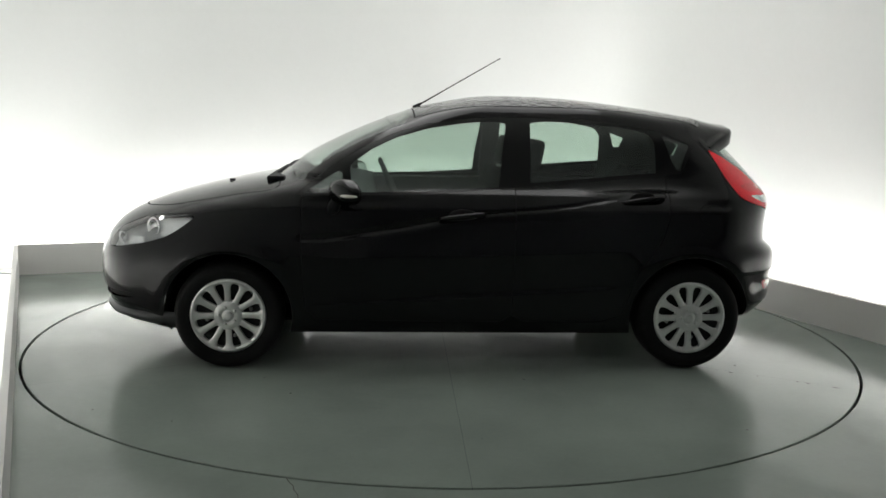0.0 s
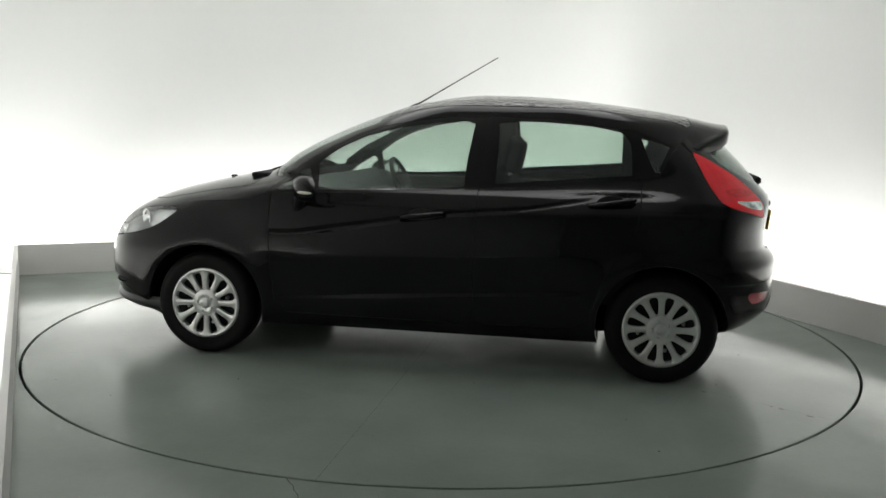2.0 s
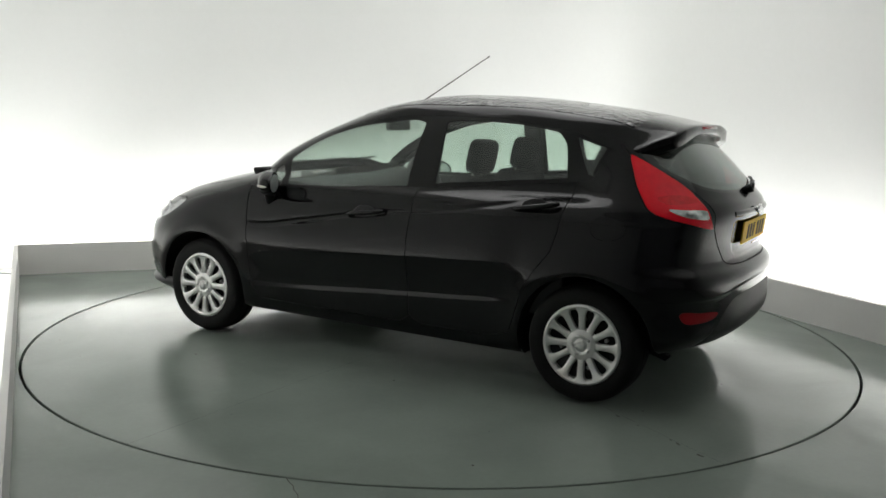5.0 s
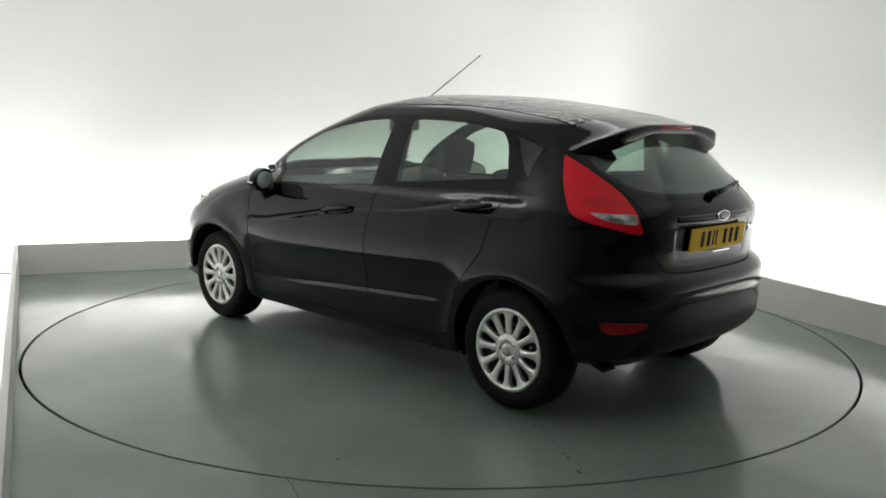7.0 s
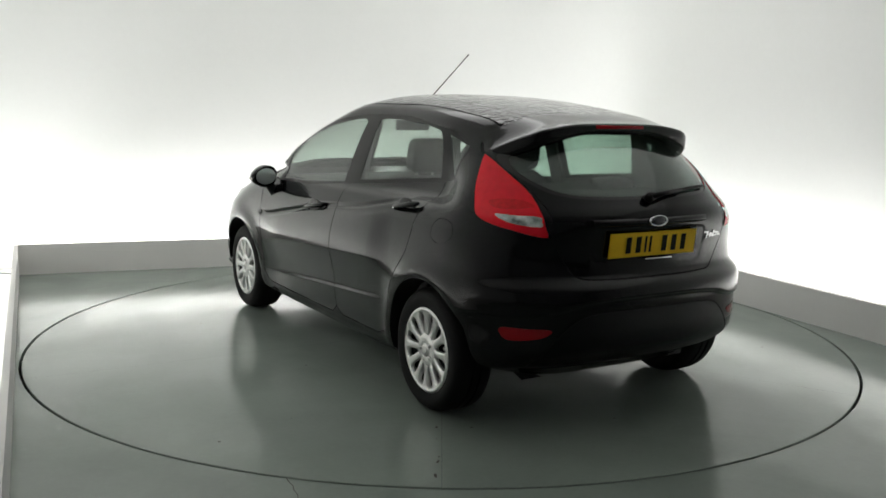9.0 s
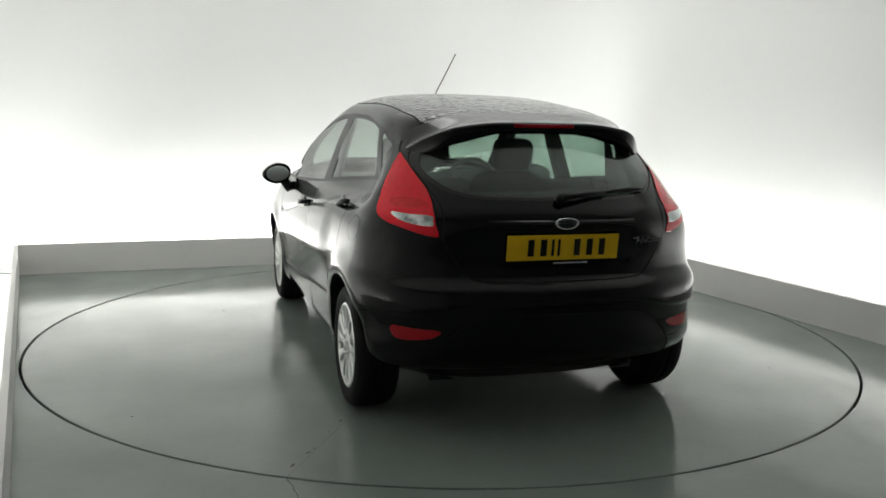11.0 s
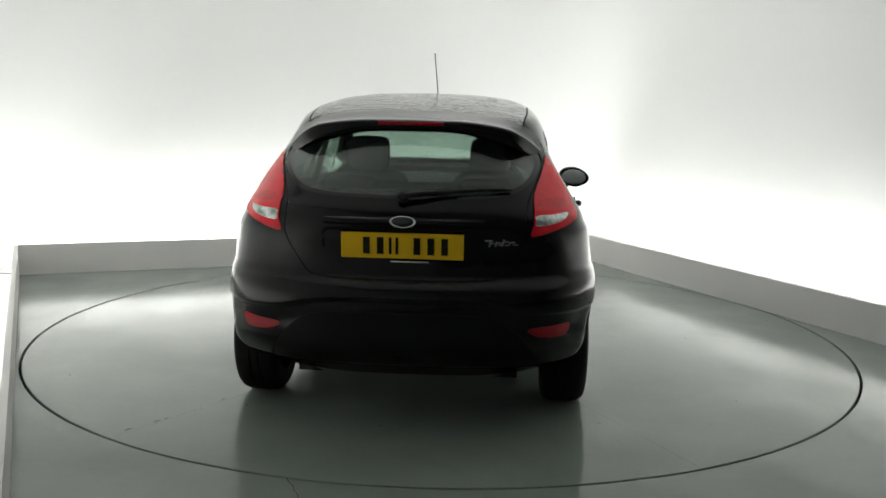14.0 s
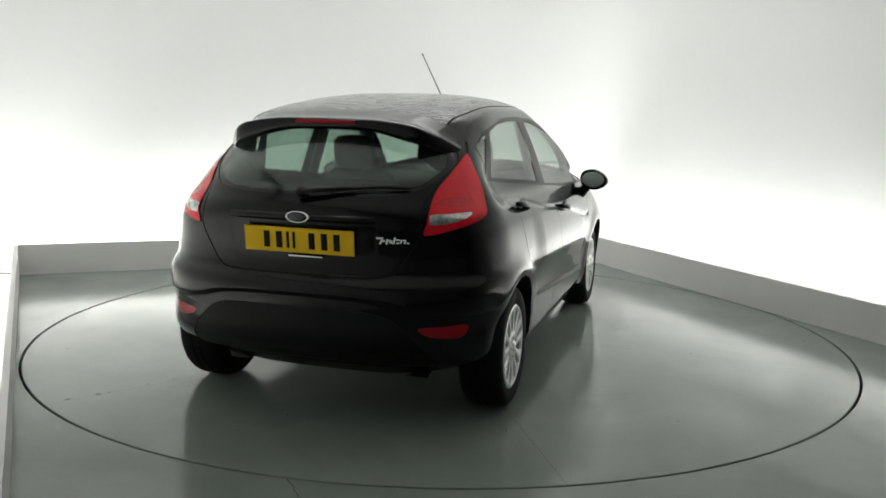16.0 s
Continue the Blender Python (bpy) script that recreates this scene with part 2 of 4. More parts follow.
def tube(points, radii, n=8, bm=None):
    bm = bm or bmesh.new()
    pts = [Vector(p) for p in points]
    rings = []
    for i, p in enumerate(pts):
        t = (pts[min(i + 1, len(pts) - 1)] - pts[max(i - 1, 0)]).normalized()
        a = t.cross(Vector((0, 0, 1)) if abs(t.z) < .9 else Vector((1, 0, 0))).normalized()
        b = t.cross(a)
        r = radii[i] if isinstance(radii, (list, tuple)) else radii
        rings.append([bm.verts.new(p + a * (r * math.cos(2 * math.pi * k / n)) + b * (r * math.sin(2 * math.pi * k / n))) for k in range(n)])
    for i in range(len(pts) - 1):
        for k in range(n):
            bm.faces.new((rings[i][k], rings[i][(k + 1) % n], rings[i + 1][(k + 1) % n], rings[i + 1][k]))
    bm.faces.new(rings[0])
    bm.faces.new(rings[-1])
    return bm


def rounded(points, n=6, closed=True):
    """A smooth closed line through a few points."""
    p = [Vector(q) for q in points]
    out = []
    k = len(p)
    for i in range(k):
        a, b, c, d = p[i - 1], p[i], p[(i + 1) % k], p[(i + 2) % k]
        for j in range(n):
            t = j / n
            out.append(.5 * ((2 * b) + (c - a) * t + (2 * a - 5 * b + 4 * c - d) * t * t + (3 * b - a - 3 * c + d) * t ** 3))
    return out


# ---- the stall: floor, turntable, kickboards, backdrop ----
R_DISC, R_HOLE = 2.431, 2.445


def build_floor():
    bm = bmesh.new()
    n = 192
    rings = []
    for r in (R_HOLE, 2.9, 4.0, 6.5, 13.0):
        rings.append([bm.verts.new((r * math.cos(2 * math.pi * k / n), r * math.sin(2 * math.pi * k / n), 0)) for k in range(n)])
    low = [bm.verts.new((v.co.x, v.co.y, -.12)) for v in rings[0]]
    rings.insert(0, low)
    for a, b in zip(rings, rings[1:]):
        for k in range(n):
            bm.faces.new((a[k], b[k], b[(k + 1) % n], a[(k + 1) % n]))
    tagged(mesh_ob("floor", bm, M_FLOOR, smooth=False), "glossy grey painted concrete floor round the turntable", "floor", kind="structure")
    bm = bmesh.new()
    bmesh.ops.create_circle(bm, cap_ends=True, segments=96, radius=2.6)
    bmesh.ops.translate(bm, vec=(0, 0, -.118), verts=bm.verts)
    tagged(mesh_ob("turntable_pit", bm, M_PIT, smooth=False), "black shallow pit under the turntable", "pit", kind="structure")


def build_turntable():
    top = tagged(new("turntable"), "round glossy grey painted car turntable, flush with the floor", "turntable")
    for s in range(6):
        bm = bmesh.new()
        a0, a1 = radians(-87 + 60 * s), radians(-27 + 60 * s)
        n = 40
        def ring(z, r, g):
            return [bm.verts.new((r * math.cos(a0 + (a1 - a0) * k / n), r * math.sin(a0 + (a1 - a0) * k / n), z)) for k in range(n + 1)]
        rows = [ring(-.05, R_DISC, 0), ring(-.003, R_DISC, 0), ring(0.0, R_DISC - .003, 0), ring(0, 1.6, 0), ring(0, .8, 0)]
        c = bm.verts.new((0, 0, 0))
        for a, b in zip(rows, rows[1:]):
            for k in range(n):
                bm.faces.new((a[k], a[k + 1], b[k + 1], b[k]))
        for k in range(n):
            bm.faces.new((rows[-1][k], rows[-1][k + 1], c))
        mid = (a0 + a1) / 2
        bmesh.ops.scale(bm, vec=(.9994, .9994, 1), verts=bm.verts)
        bmesh.ops.translate(bm, vec=(.0011 * math.cos(mid), .0011 * math.sin(mid), 0), verts=bm.verts)
        part("plate_sector", bm, M_DISC, top, smooth=False)
    rnd = random.Random(4)
    for k in range(22):
        a, r = rnd.uniform(0, 2 * math.pi), 2.35 * math.sqrt(rnd.uniform(.15, 1))
        bm = bmesh.new()
        n = rnd.randint(5, 7)
        size = rnd.uniform(.004, .011)
        low = [bm.verts.new((size * rnd.uniform(.5, 1.3) * math.cos(2 * math.pi * j / n), size * rnd.uniform(.4, .9) * math.sin(2 * math.pi * j / n), 0)) for j in range(n)]
        tip = bm.verts.new((0, 0, size * .35))
        for j in range(n):
            bm.faces.new((low[j], low[(j + 1) % n], tip))
        ob = part("dirt_speck", bm, M_DIRT, top, "small dark speck of dirt", smooth=False)
        ob.matrix_basis = pose(r * math.cos(a), r * math.sin(a), .0005, 0, 0, rnd.uniform(0, 360))
    for r, long, wide in ((1.79, .015, .007), (1.93, .007, .003), (2.13, .009, .004), (2.18, .016, .006), (2.32, .022, .008)):
        bm = bmesh.new()
        n = 9
        low = [bm.verts.new((long * rnd.uniform(.7, 1.2) * math.cos(2 * math.pi * j / n), wide * rnd.uniform(.6, 1.2) * math.sin(2 * math.pi * j / n), 0)) for j in range(n)]
        tip = bm.verts.new((0, 0, .002))
        for j in range(n):
            bm.faces.new((low[j], low[(j + 1) % n], tip))
        ob = part("dirt_smudge", bm, M_DIRT, top, "dark smudge of dirt on the joint", smooth=False)
        a = radians(-27.6 + rnd.uniform(-.3, .3))
        ob.matrix_basis = pose(r * math.cos(a), r * math.sin(a), .0005, 0, 0, math.degrees(a) + rnd.uniform(-15, 15))
    return top


def build_crack():
    """A hairline crack in the floor paint, running out from the rim of the turntable."""
    bm = bmesh.new()
    line = [(-.572, -2.372), (-.556, -2.41), (-.535, -2.44), (-.528, -2.475), (-.505, -2.52), (-.497, -2.57), (-.47, -2.63), (-.468, -2.68)]
    rows = []
    for k, (x, y) in enumerate(line):
        w = .0022 * (1 - .08 * k)
        rows.append([bm.verts.new(c) for c in ((x - w, y, .0002), (x, y, .0010), (x + w, y, .0002))])
    for a, b in zip(rows, rows[1:]):
        bm.faces.new((a[0], a[1], b[1], b[0]))
        bm.faces.new((a[1], a[2], b[2], b[1]))
    tagged(mesh_ob("floor_crack", bm, M_DIRT, smooth=False), "thin brown crack in the grey floor paint beside the turntable", "crack", kind="structure")


def wall_strip(name, line, z0, z1, thick, material, label, category):
    """An upright board of even thickness along a line; it thickens to the right hand."""
    bm = bmesh.new()
    rows = []
    for i, p in enumerate(line):
        p = Vector(p)
        t = (Vector(line[min(i + 1, len(line) - 1)]) - Vector(line[max(i - 1, 0)])).normalized()
        o = Vector((t.y, -t.x)) * thick
        rows.append([bm.verts.new((p.x, p.y, z0)), bm.verts.new((p.x, p.y, z1)), bm.verts.new((p.x + o.x, p.y + o.y, z1)), bm.verts.new((p.x + o.x, p.y + o.y, z0))])
    for a, b in zip(rows, rows[1:]):
        for k in range(4):
            bm.faces.new((a[k], b[k], b[(k + 1) % 4], a[(k + 1) % 4]))
    bm.faces.new(rows[0])
    bm.faces.new(rows[-1])
    ob = mesh_ob(name, bm, material, smooth=False)
    return tagged(ob, label, category, kind="structure")


def build_stall():
    h = .244
    # boards stand on the floor, their faces towards the turntable
    wall_strip("kickboard_back", [K_BACKL, K_BACKR], 0, h, -.03, M_BOARD, "low pale grey kickboard along the back of the stall", "kickboard")
    wall_strip("kickboard_right", [(K_BACKR[0] + .012, K_BACKR[1] - .03), K_RIGHT], 0, h - .002, -.03, M_BOARD, "low pale grey kickboard along the side of the stall", "kickboard")
    wall_strip("kickboard_left", [K_LEFT, (K_BACKL[0] + .002, K_BACKL[1] - .004)], 0, h - .002, -.03, M_BOARD, "low pale grey kickboard with a bright top edge", "kickboard")

    def arc(c, p, q, r, n=12):
        c, p, q = Vector(c), Vector(p), Vector(q)
        a, b = c + (p - c).normalized() * r, c + (q - c).normalized() * r
        return [tuple((1 - t) ** 2 * a + 2 * t * (1 - t) * c + t * t * b) for t in [k / n for k in range(n + 1)]]
    line = [B_LEFT] + arc(B_BACKL, B_LEFT, B_BACKR, .35) + arc(B_BACKR, B_BACKL, B_RIGHT, .9) + [B_RIGHT]
    ob = wall_strip("backdrop_wall", line, 0, 3.4, -.08, M_WALL, "smooth white studio backdrop with rounded corners, lit from below", "backdrop")
    for f in ob.data.polygons:
        f.use_smooth = True
    sharp(ob, 40)
    # white floor of the trough between boards and backdrop
    def trough(name, quad):
        bm = bmesh.new()
        bm.faces.new([bm.verts.new((x, y, .004)) for x, y in quad])
        tagged(mesh_ob(name, bm, M_TROUGH, smooth=False), "white painted strip of floor behind the kickboard", "floor", kind="structure")
    trough("trough_floor_back", [(-3.45, 1.56), (1.2, 3.34), (1.40, 3.74), (-3.94, 1.65)])
    trough("trough_floor_right", [(1.25, 3.30), (4.02, -2.92), (4.40, -2.75), (1.42, 3.72)])
    trough("trough_floor_left", [(-3.47, 1.52), (-1.14, -3.47), (-1.48, -3.6), (-3.96, 1.62)])


def build_hall():
    # unseen walls and ceiling added round the stall; their grey tunes reflections and fill
    for name, size, at in (("hall_wall_front", (14, .2, 4.2), (0, -8.1, 2.1)), ("hall_wall_back", (14, .2, 4.2), (0, 6.1, 2.1)),
                           ("hall_wall_left", (.2, 14, 4.2), (-7.1, -1, 2.1)), ("hall_wall_right", (.2, 14, 4.2), (7.1, -1, 2.1))):
        tagged(mesh_ob(name, box_bm(size, Matrix.Translation(at)), M_DARK, smooth=False), "unseen unlit grey wall, added to close the hall round the stall", "wall", kind="structure")
    # unseen white sheet added overhead, to bounce light back onto the walls
    bm = bmesh.new()
    line = [(-1.30, -3.7), (-4.05, 1.6), (1.45, 3.85), (4.5, -2.9)]
    low = [bm.verts.new((x, y, 3.40)) for x, y in line]
    high = [bm.verts.new((x, y, 3.46)) for x, y in line]
    bm.faces.new(low)
    bm.faces.new(high)
    for k in range(4):
        bm.faces.new((low[k], low[(k + 1) % 4], high[(k + 1) % 4], high[k]))
    tagged(mesh_ob("bounce_ceiling", bm, M_BOUNCE, smooth=False), "unseen white ceiling, added over the stall to bounce light", "ceiling", kind="structure")
    tagged(mesh_ob("ceiling", box_bm((14.4, 14.4, .15), Matrix.Translation((0, -1, 4.28))), M_DARK, smooth=False), "unseen unlit grey ceiling, added to close the hall", "ceiling", kind="structure")


build_floor()
build_crack()
turntable = build_turntable()
build_stall()
build_hall()

# ---- the car's outer skin: half width as a function of length and height ----
def curve(pairs):
    xs = np.array(pairs[0::2], float)
    ys = np.array(pairs[1::2], float)
    d = np.diff(ys) / np.diff(xs)
    m = np.empty_like(ys)
    m[0], m[-1] = d[0], d[-1]
    for i in range(1, len(ys) - 1):
        m[i] = 0 if d[i - 1] * d[i] <= 0 else 2 * d[i - 1] * d[i] / (d[i - 1] + d[i])

    def f(x):
        x = min(max(x, xs[0]), xs[-1])
        i = min(int(np.searchsorted(xs, x, side="right")) - 1, len(xs) - 2)
        h = xs[i + 1] - xs[i]
        t = (x - xs[i]) / h
        return ((2 * t ** 3 - 3 * t * t + 1) * ys[i] + (t ** 3 - 2 * t * t + t) * h * m[i]
                + (3 * t * t - 2 * t ** 3) * ys[i + 1] + (t ** 3 - t * t) * h * m[i + 1])
    return f


TAIL = curve([.19, -1.58, .25, -1.68, .30, -1.80, .38, -1.875, .46, -1.89, .55, -1.893, .60, -1.890, .63, -1.883, .65, -1.870, .665, -1.853, .68, -1.836, .70, -1.824,
              .75, -1.822, .85, -1.832, .92, -1.840, .96, -1.826, 1.0, -1.793, 1.1, -1.708, 1.2, -1.611, 1.28, -1.535,
              1.33, -1.505, 1.35, -1.47, 1.395, -1.25, 1.43, -.99, 1.46, -.70, 1.472, -.5, 1.478, -.26])
NOSE = curve([.19, 1.80, .22, 1.90, .27, 1.985, .33, 2.02, .40, 2.045, .48, 2.055, .56, 2.05, .64, 2.02, .70, 1.985, .775, 1.90,
              .863, 1.70, .928, 1.46, .98, 1.22, 1.01, 1.05, 1.03, 1.0, 1.115, .89, 1.221, .695, 1.309, .495, 1.40, .24,
              1.44, .06, 1.465, -.08, 1.478, -.22])
WIDE = curve([.19, .77, .23, .795, .28, .81, .35, .818, .45, .828, .55, .843, .62, .850, .70, .846, .78, .836, .84, .826, .865, .82, .90, .803, .94, .79,
              .98, .772, 1.05, .745, 1.15, .708, 1.25, .664, 1.32, .625, 1.37, .587, 1.40, .555, 1.43, .495, 1.45, .425, 1.465, .315,
              1.473, .185, 1.478, 0.0])
FRONT_CORNER = curve([.19, .5, .5, .6, .7, .70, .8, .78, .98, .72, 1.04, .37, 1.2, .37, 1.40, .38, 1.478, .3])
REAR_CORNER = curve([.19, .42, .5, .48, .87, .50, 1.0, .56, 1.2, .61, 1.3, .62, 1.40, .64, 1.478, .3])


def ends(z):
    a, b = TAIL(z), NOSE(z)
    lr, lf = REAR_CORNER(z), FRONT_CORNER(z)
    k = min(1.0, .96 * (b - a) / (lr + lf)) if b > a else 0.0
    return a, b, lr * k, lf * k


def arch_flare(x, z):
    f = 0.0
    for cx in (1.2445, -1.2445):
        d = math.hypot(x - cx, z - .29) - .335
        f += .017 * math.exp(-((d - .025) / .060) ** 2) if z > .2 else 0.0
    return f


# the cabin stands in from the shoulders, and draws in towards the tail lamps
INSET = curve([.90, 0, .94, .010, .98, .034, 1.05, .031, 1.15, .028, 1.25, .022, 1.32, .017, 1.37, .010, 1.40, .005, 1.478, 0])
DRAWN_IN = curve([.90, 0, .96, .018, 1.0, .05, 1.06, .058, 1.15, .038, 1.25, .012, 1.32, .006, 1.40, .002, 1.478, 0])


def soft_step(t):
    t = min(max(t, 0.0), 1.0)
    return t * t * (3 - 2 * t)


def plan_width(x, z):
    w = WIDE(z) * (1 - (.045 if x < -.1 else .012) * (abs(x + .1) / 1.8) ** 3)
    if z > .90:
        w -= (INSET(z) * (1 - .75 * soft_step((x - .05) / .6)) + DRAWN_IN(z) * soft_step((-.25 - x) / .8)) * soft_step((x + 1.45) / .33)
    return w


RN, FN = 2.6, 2.4


def skin(x, z):
    a, b, lr, lf = ends(z)
    if x <= a or x >= b:
        return 0.0
    e = 1.0
    if x < a + lr:
        e = (1 - (1 - (x - a) / lr) ** RN) ** (1 / RN)
    elif x > b - lf:
        e = (1 - (1 - (b - x) / lf) ** FN) ** (1 / FN)
    return plan_width(x, z) * e + (arch_flare(x, z) * min(1, e * e) if z < .9 else 0.0)

# ---- outlines of the car's panels, lamps and panes ----
# side outlines in (x, z); rear outlines in (y, z); wrap outlines in (q, z), q running round the rear corner


SIDE, REAR, WRAP, TOP = "side", "rear", "wrap", "top"
OUTLINES = {
    "front_pane": (SIDE, [(.60, .946), (.2, .958), (-.188, .983), (-.20, 1.12), (-.228, 1.315), (-.17, 1.330), (-.02, 1.319), (.19, 1.286), (.37, 1.232), (.50, 1.169), (.61, 1.09)], 1),
    "quarter_light": (SIDE, [(.85, .940), (.645, .944), (.65, 1.048), (.675, 1.056)], 1),
    "rear_pane": (SIDE, [(-.362, 1.322), (-.358, 1.15), (-.356, 1.006), (-.70, 1.035), (-1.066, 1.066), (-1.064, 1.14), (-1.052, 1.232), (-1.01, 1.286), (-.84, 1.316), (-.60, 1.331), (-.43, 1.333)], 1),
    "rear_quarter_pane": (SIDE, [(-1.10, 1.268), (-1.255, 1.222), (-1.23, 1.17), (-1.195, 1.088), (-1.172, 1.088), (-1.135, 1.18)], 1),
    "window_frame": (SIDE, [(.90, .926), (.2, .940), (-.36, .985), (-1.06, 1.046), (-1.20, 1.064), (-1.275, 1.215), (-1.10, 1.288), (-.95, 1.312), (-.67, 1.350), (-.35, 1.354), (-.08, 1.348), (.19, 1.312), (.37, 1.260), (.55, 1.177), (.71, 1.08)], 1),
    "rear_window": (REAR, [(-.6, 1.296), (-.2, 1.298), (.0, 1.298), (.25, 1.288), (.42, 1.262), (.515, 1.215), (.550, 1.155), (.527, 1.105), (.47, 1.062), (.40, 1.042), (.28, 1.030), (0, 1.026), (-.2, 1.026), (-.6, 1.03)], 4),
    "rear_glass_border": (REAR, [(-.6, 1.32), (-.2, 1.32), (.0, 1.32), (.30, 1.305), (.47, 1.265), (.562, 1.21), (.583, 1.155), (.556, 1.105), (.495, 1.052), (.43, 1.03), (.30, 1.016), (0, 1.012), (-.2, 1.012), (-.6, 1.016)], 4),
    "clear_lens": (WRAP, [(.525, .953), (.62, .949), (.722, .946), (.732, .925), (.732, .905), (.64, .912), (.572, .928)], 3),
    "stop_cell": (WRAP, [(.495, 1.0), (.55, 1.012), (.62, 1.012), (.675, 1.0), (.69, .985), (.62, .974), (.53, .975)], 3),
    "tail_lamp": (WRAP, [(.450, 1.190), (.435, 1.12), (.428, 1.06), (.432, 1.00), (.445, .945), (.50, .915), (.60, .89), (.752, .860), (.748, .91), (.732, .955), (.670, 1.041), (.557, 1.126), (.485, 1.176)], 4),
    "reflector": (WRAP, [(.572, .482), (.68, .480), (.80, .472), (.76, .440), (.66, .428), (.595, .434)], 3),
    "headlamp": (SIDE, [(1.915, .622), (1.87, .70), (1.79, .75), (1.67, .793), (1.55, .808), (1.42, .812), (1.475, .757), (1.55, .71), (1.62, .683), (1.75, .65)], 4),
    "fog_surround": (SIDE, [(2.03, .392), (1.92, .392), (1.80, .396), (1.745, .392), (1.75, .372), (1.80, .362), (1.92, .354), (2.03, .350)], 2),
    "bumper_insert": (REAR, [(-.6, .538), (-.2, .538), (0, .538), (.30, .535), (.40, .518), (.455, .485), (.52, .42), (.57, .34), (.58, .28), (.50, .262), (.2, .258), (-.2, .258), (-.6, .258)], 3),
    "tailgate": (REAR, [(-.6, .672), (-.2, .672), (.16, .673), (.334, .677), (.403, .69), (.44, .73), (.482, .79), (.516, .86), (.512, .93), (.52, 1.0), (.56, 1.09), (.594, 1.165), (.60, 1.20), (.55, 1.27), (.42, 1.318), (.2, 1.338), (-.2, 1.338), (-.6, 1.338)], 3),
    "front_door": (SIDE, [(.862, .930), (.862, .70), (.855, .50), (.84, .33), (.78, .265), (.4, .26), (-.2, .26), (-.262, .30), (-.265, .60), (-.268, .80), (-.272, .986), (.2, .946), (.6, .938)], 1),
    "rear_door": (SIDE, [(-.272, .984), (-.268, .80), (-.265, .60), (-.262, .30), (-.33, .262), (-.75, .262), (-.86, .30), (-.90, .42), (-.935, .53), (-1.0, .63), (-1.07, .72), (-1.10, .82), (-1.115, .95), (-1.12, 1.060), (-.7, 1.022), (-.36, .992)], 1),
    "fuel_flap": (SIDE, [(-1.29, .90), (-1.36, .905), (-1.42, .88), (-1.425, .83), (-1.36, .80), (-1.29, .81), (-1.265, .85)], 4),
    "bonnet": (TOP, [(1.80, -.3), (1.80, .0), (1.77, .30), (1.66, .50), (1.50, .62), (1.2, .68), (1.02, .70), (.99, .60), (1.06, .3), (1.075, 0), (1.075, -.3)], 3),
    "windscreen": (TOP, [(.985, -.3), (.985, 0), (.96, .3), (.90, .60), (.82, .638), (.6, .607), (.40, .572), (.31, .543), (.29, .3), (.285, 0), (.285, -.3)], 3),
    "roof_panel": (TOP, [(.27, -.3), (.27, .0), (.265, .52), (.0, .53), (-.6, .533), (-1.1, .52), (-1.36, .495), (-1.40, .3), (-1.42, 0), (-1.42, -.3)], 1),
}


def outline(name):
    kind, pts, n = OUTLINES[name]
    return kind, np.array([(p.x, p.y) for p in (rounded(pts, n) if n > 1 else [Vector(q) for q in pts])])


def coords(kind, co):
    x, y, z = co[:, 0], co[:, 1], co[:, 2]
    if kind == SIDE:
        return np.stack([x, z], 1)
    if kind == REAR:
        return np.stack([np.where(x < -.9, y, 9.0), z], 1)
    if kind == WRAP:
        return np.stack([np.where(x < -1.15, -.66 * x - .75 * y, 9.0), z], 1)
    return np.stack([np.where(z > .68, x, 9.0), y], 1)


def signed(kind, poly, co):
    """Distance to an outline, negative inside."""
    p = coords(kind, co)
    best = np.full(len(p), 1e9)
    inside = np.zeros(len(p), bool)
    for a, b in zip(poly, np.roll(poly, -1, 0)):
        ab = b - a
        t = np.clip(((p - a) @ ab) / max(ab @ ab, 1e-12), 0, 1)
        best = np.minimum(best, np.hypot(*(p - (a + t[:, None] * ab)).T))
        if a[1] != b[1]:
            c = (a[1] > p[:, 1]) != (b[1] > p[:, 1])
            inside ^= c & (p[:, 0] < (b[0] - a[0]) * (p[:, 1] - a[1]) / (b[1] - a[1]) + a[0])
    return np.where(inside, -best, best)


def arch_distance(co):
    d = np.minimum(np.hypot(co[:, 0] - 1.2445, co[:, 2] - .29), np.hypot(co[:, 0] + 1.2445, co[:, 2] - .29)) - .336
    return d


def slice_skin(bm, dist):
    """Cut the mesh along dist = 0."""
    bm.verts.ensure_lookup_table()
    co = np.array([v.co[:] for v in bm.verts])
    d = dist(co)
    d[np.abs(d) < .0006] = 0
    val = {v: d[i] for i, v in enumerate(bm.verts)}
    touched = set()
    for e in list(bm.edges):
        a, b = e.verts
        da, db = val[a], val[b]
        if da * db < 0 and abs(da) < .5 and abs(db) < .5:
            fs = list(e.link_faces)
            nv = bmesh.utils.edge_split(e, a, da / (da - db))[1]
            val[nv] = 0.0
            touched.update(fs)
    near = {f for v in bm.verts if val[v] == 0.0 for f in v.link_faces}
    for f in near | {f for f in touched if f.is_valid}:
        on = [v for v in f.verts if val[v] == 0.0]
        if len(on) >= 2:
            vs = list(f.verts)
            n = len(vs)
            ia, ib = vs.index(on[0]), vs.index(on[1 if len(on) < 4 else 1])
            if len(on) == 3:
                pairs = [(vs.index(p), vs.index(q)) for i, p in enumerate(on) for q in on[i + 1:]]
                pairs = [(p, q) for p, q in pairs if abs(p - q) not in (1, n - 1)]
                if not pairs:
                    continue
                ia, ib = pairs[0]
            if abs(ia - ib) in (1, n - 1):
                continue
            try:
                bmesh.utils.face_split(f, vs[ia], vs[ib])
            except ValueError:
                pass


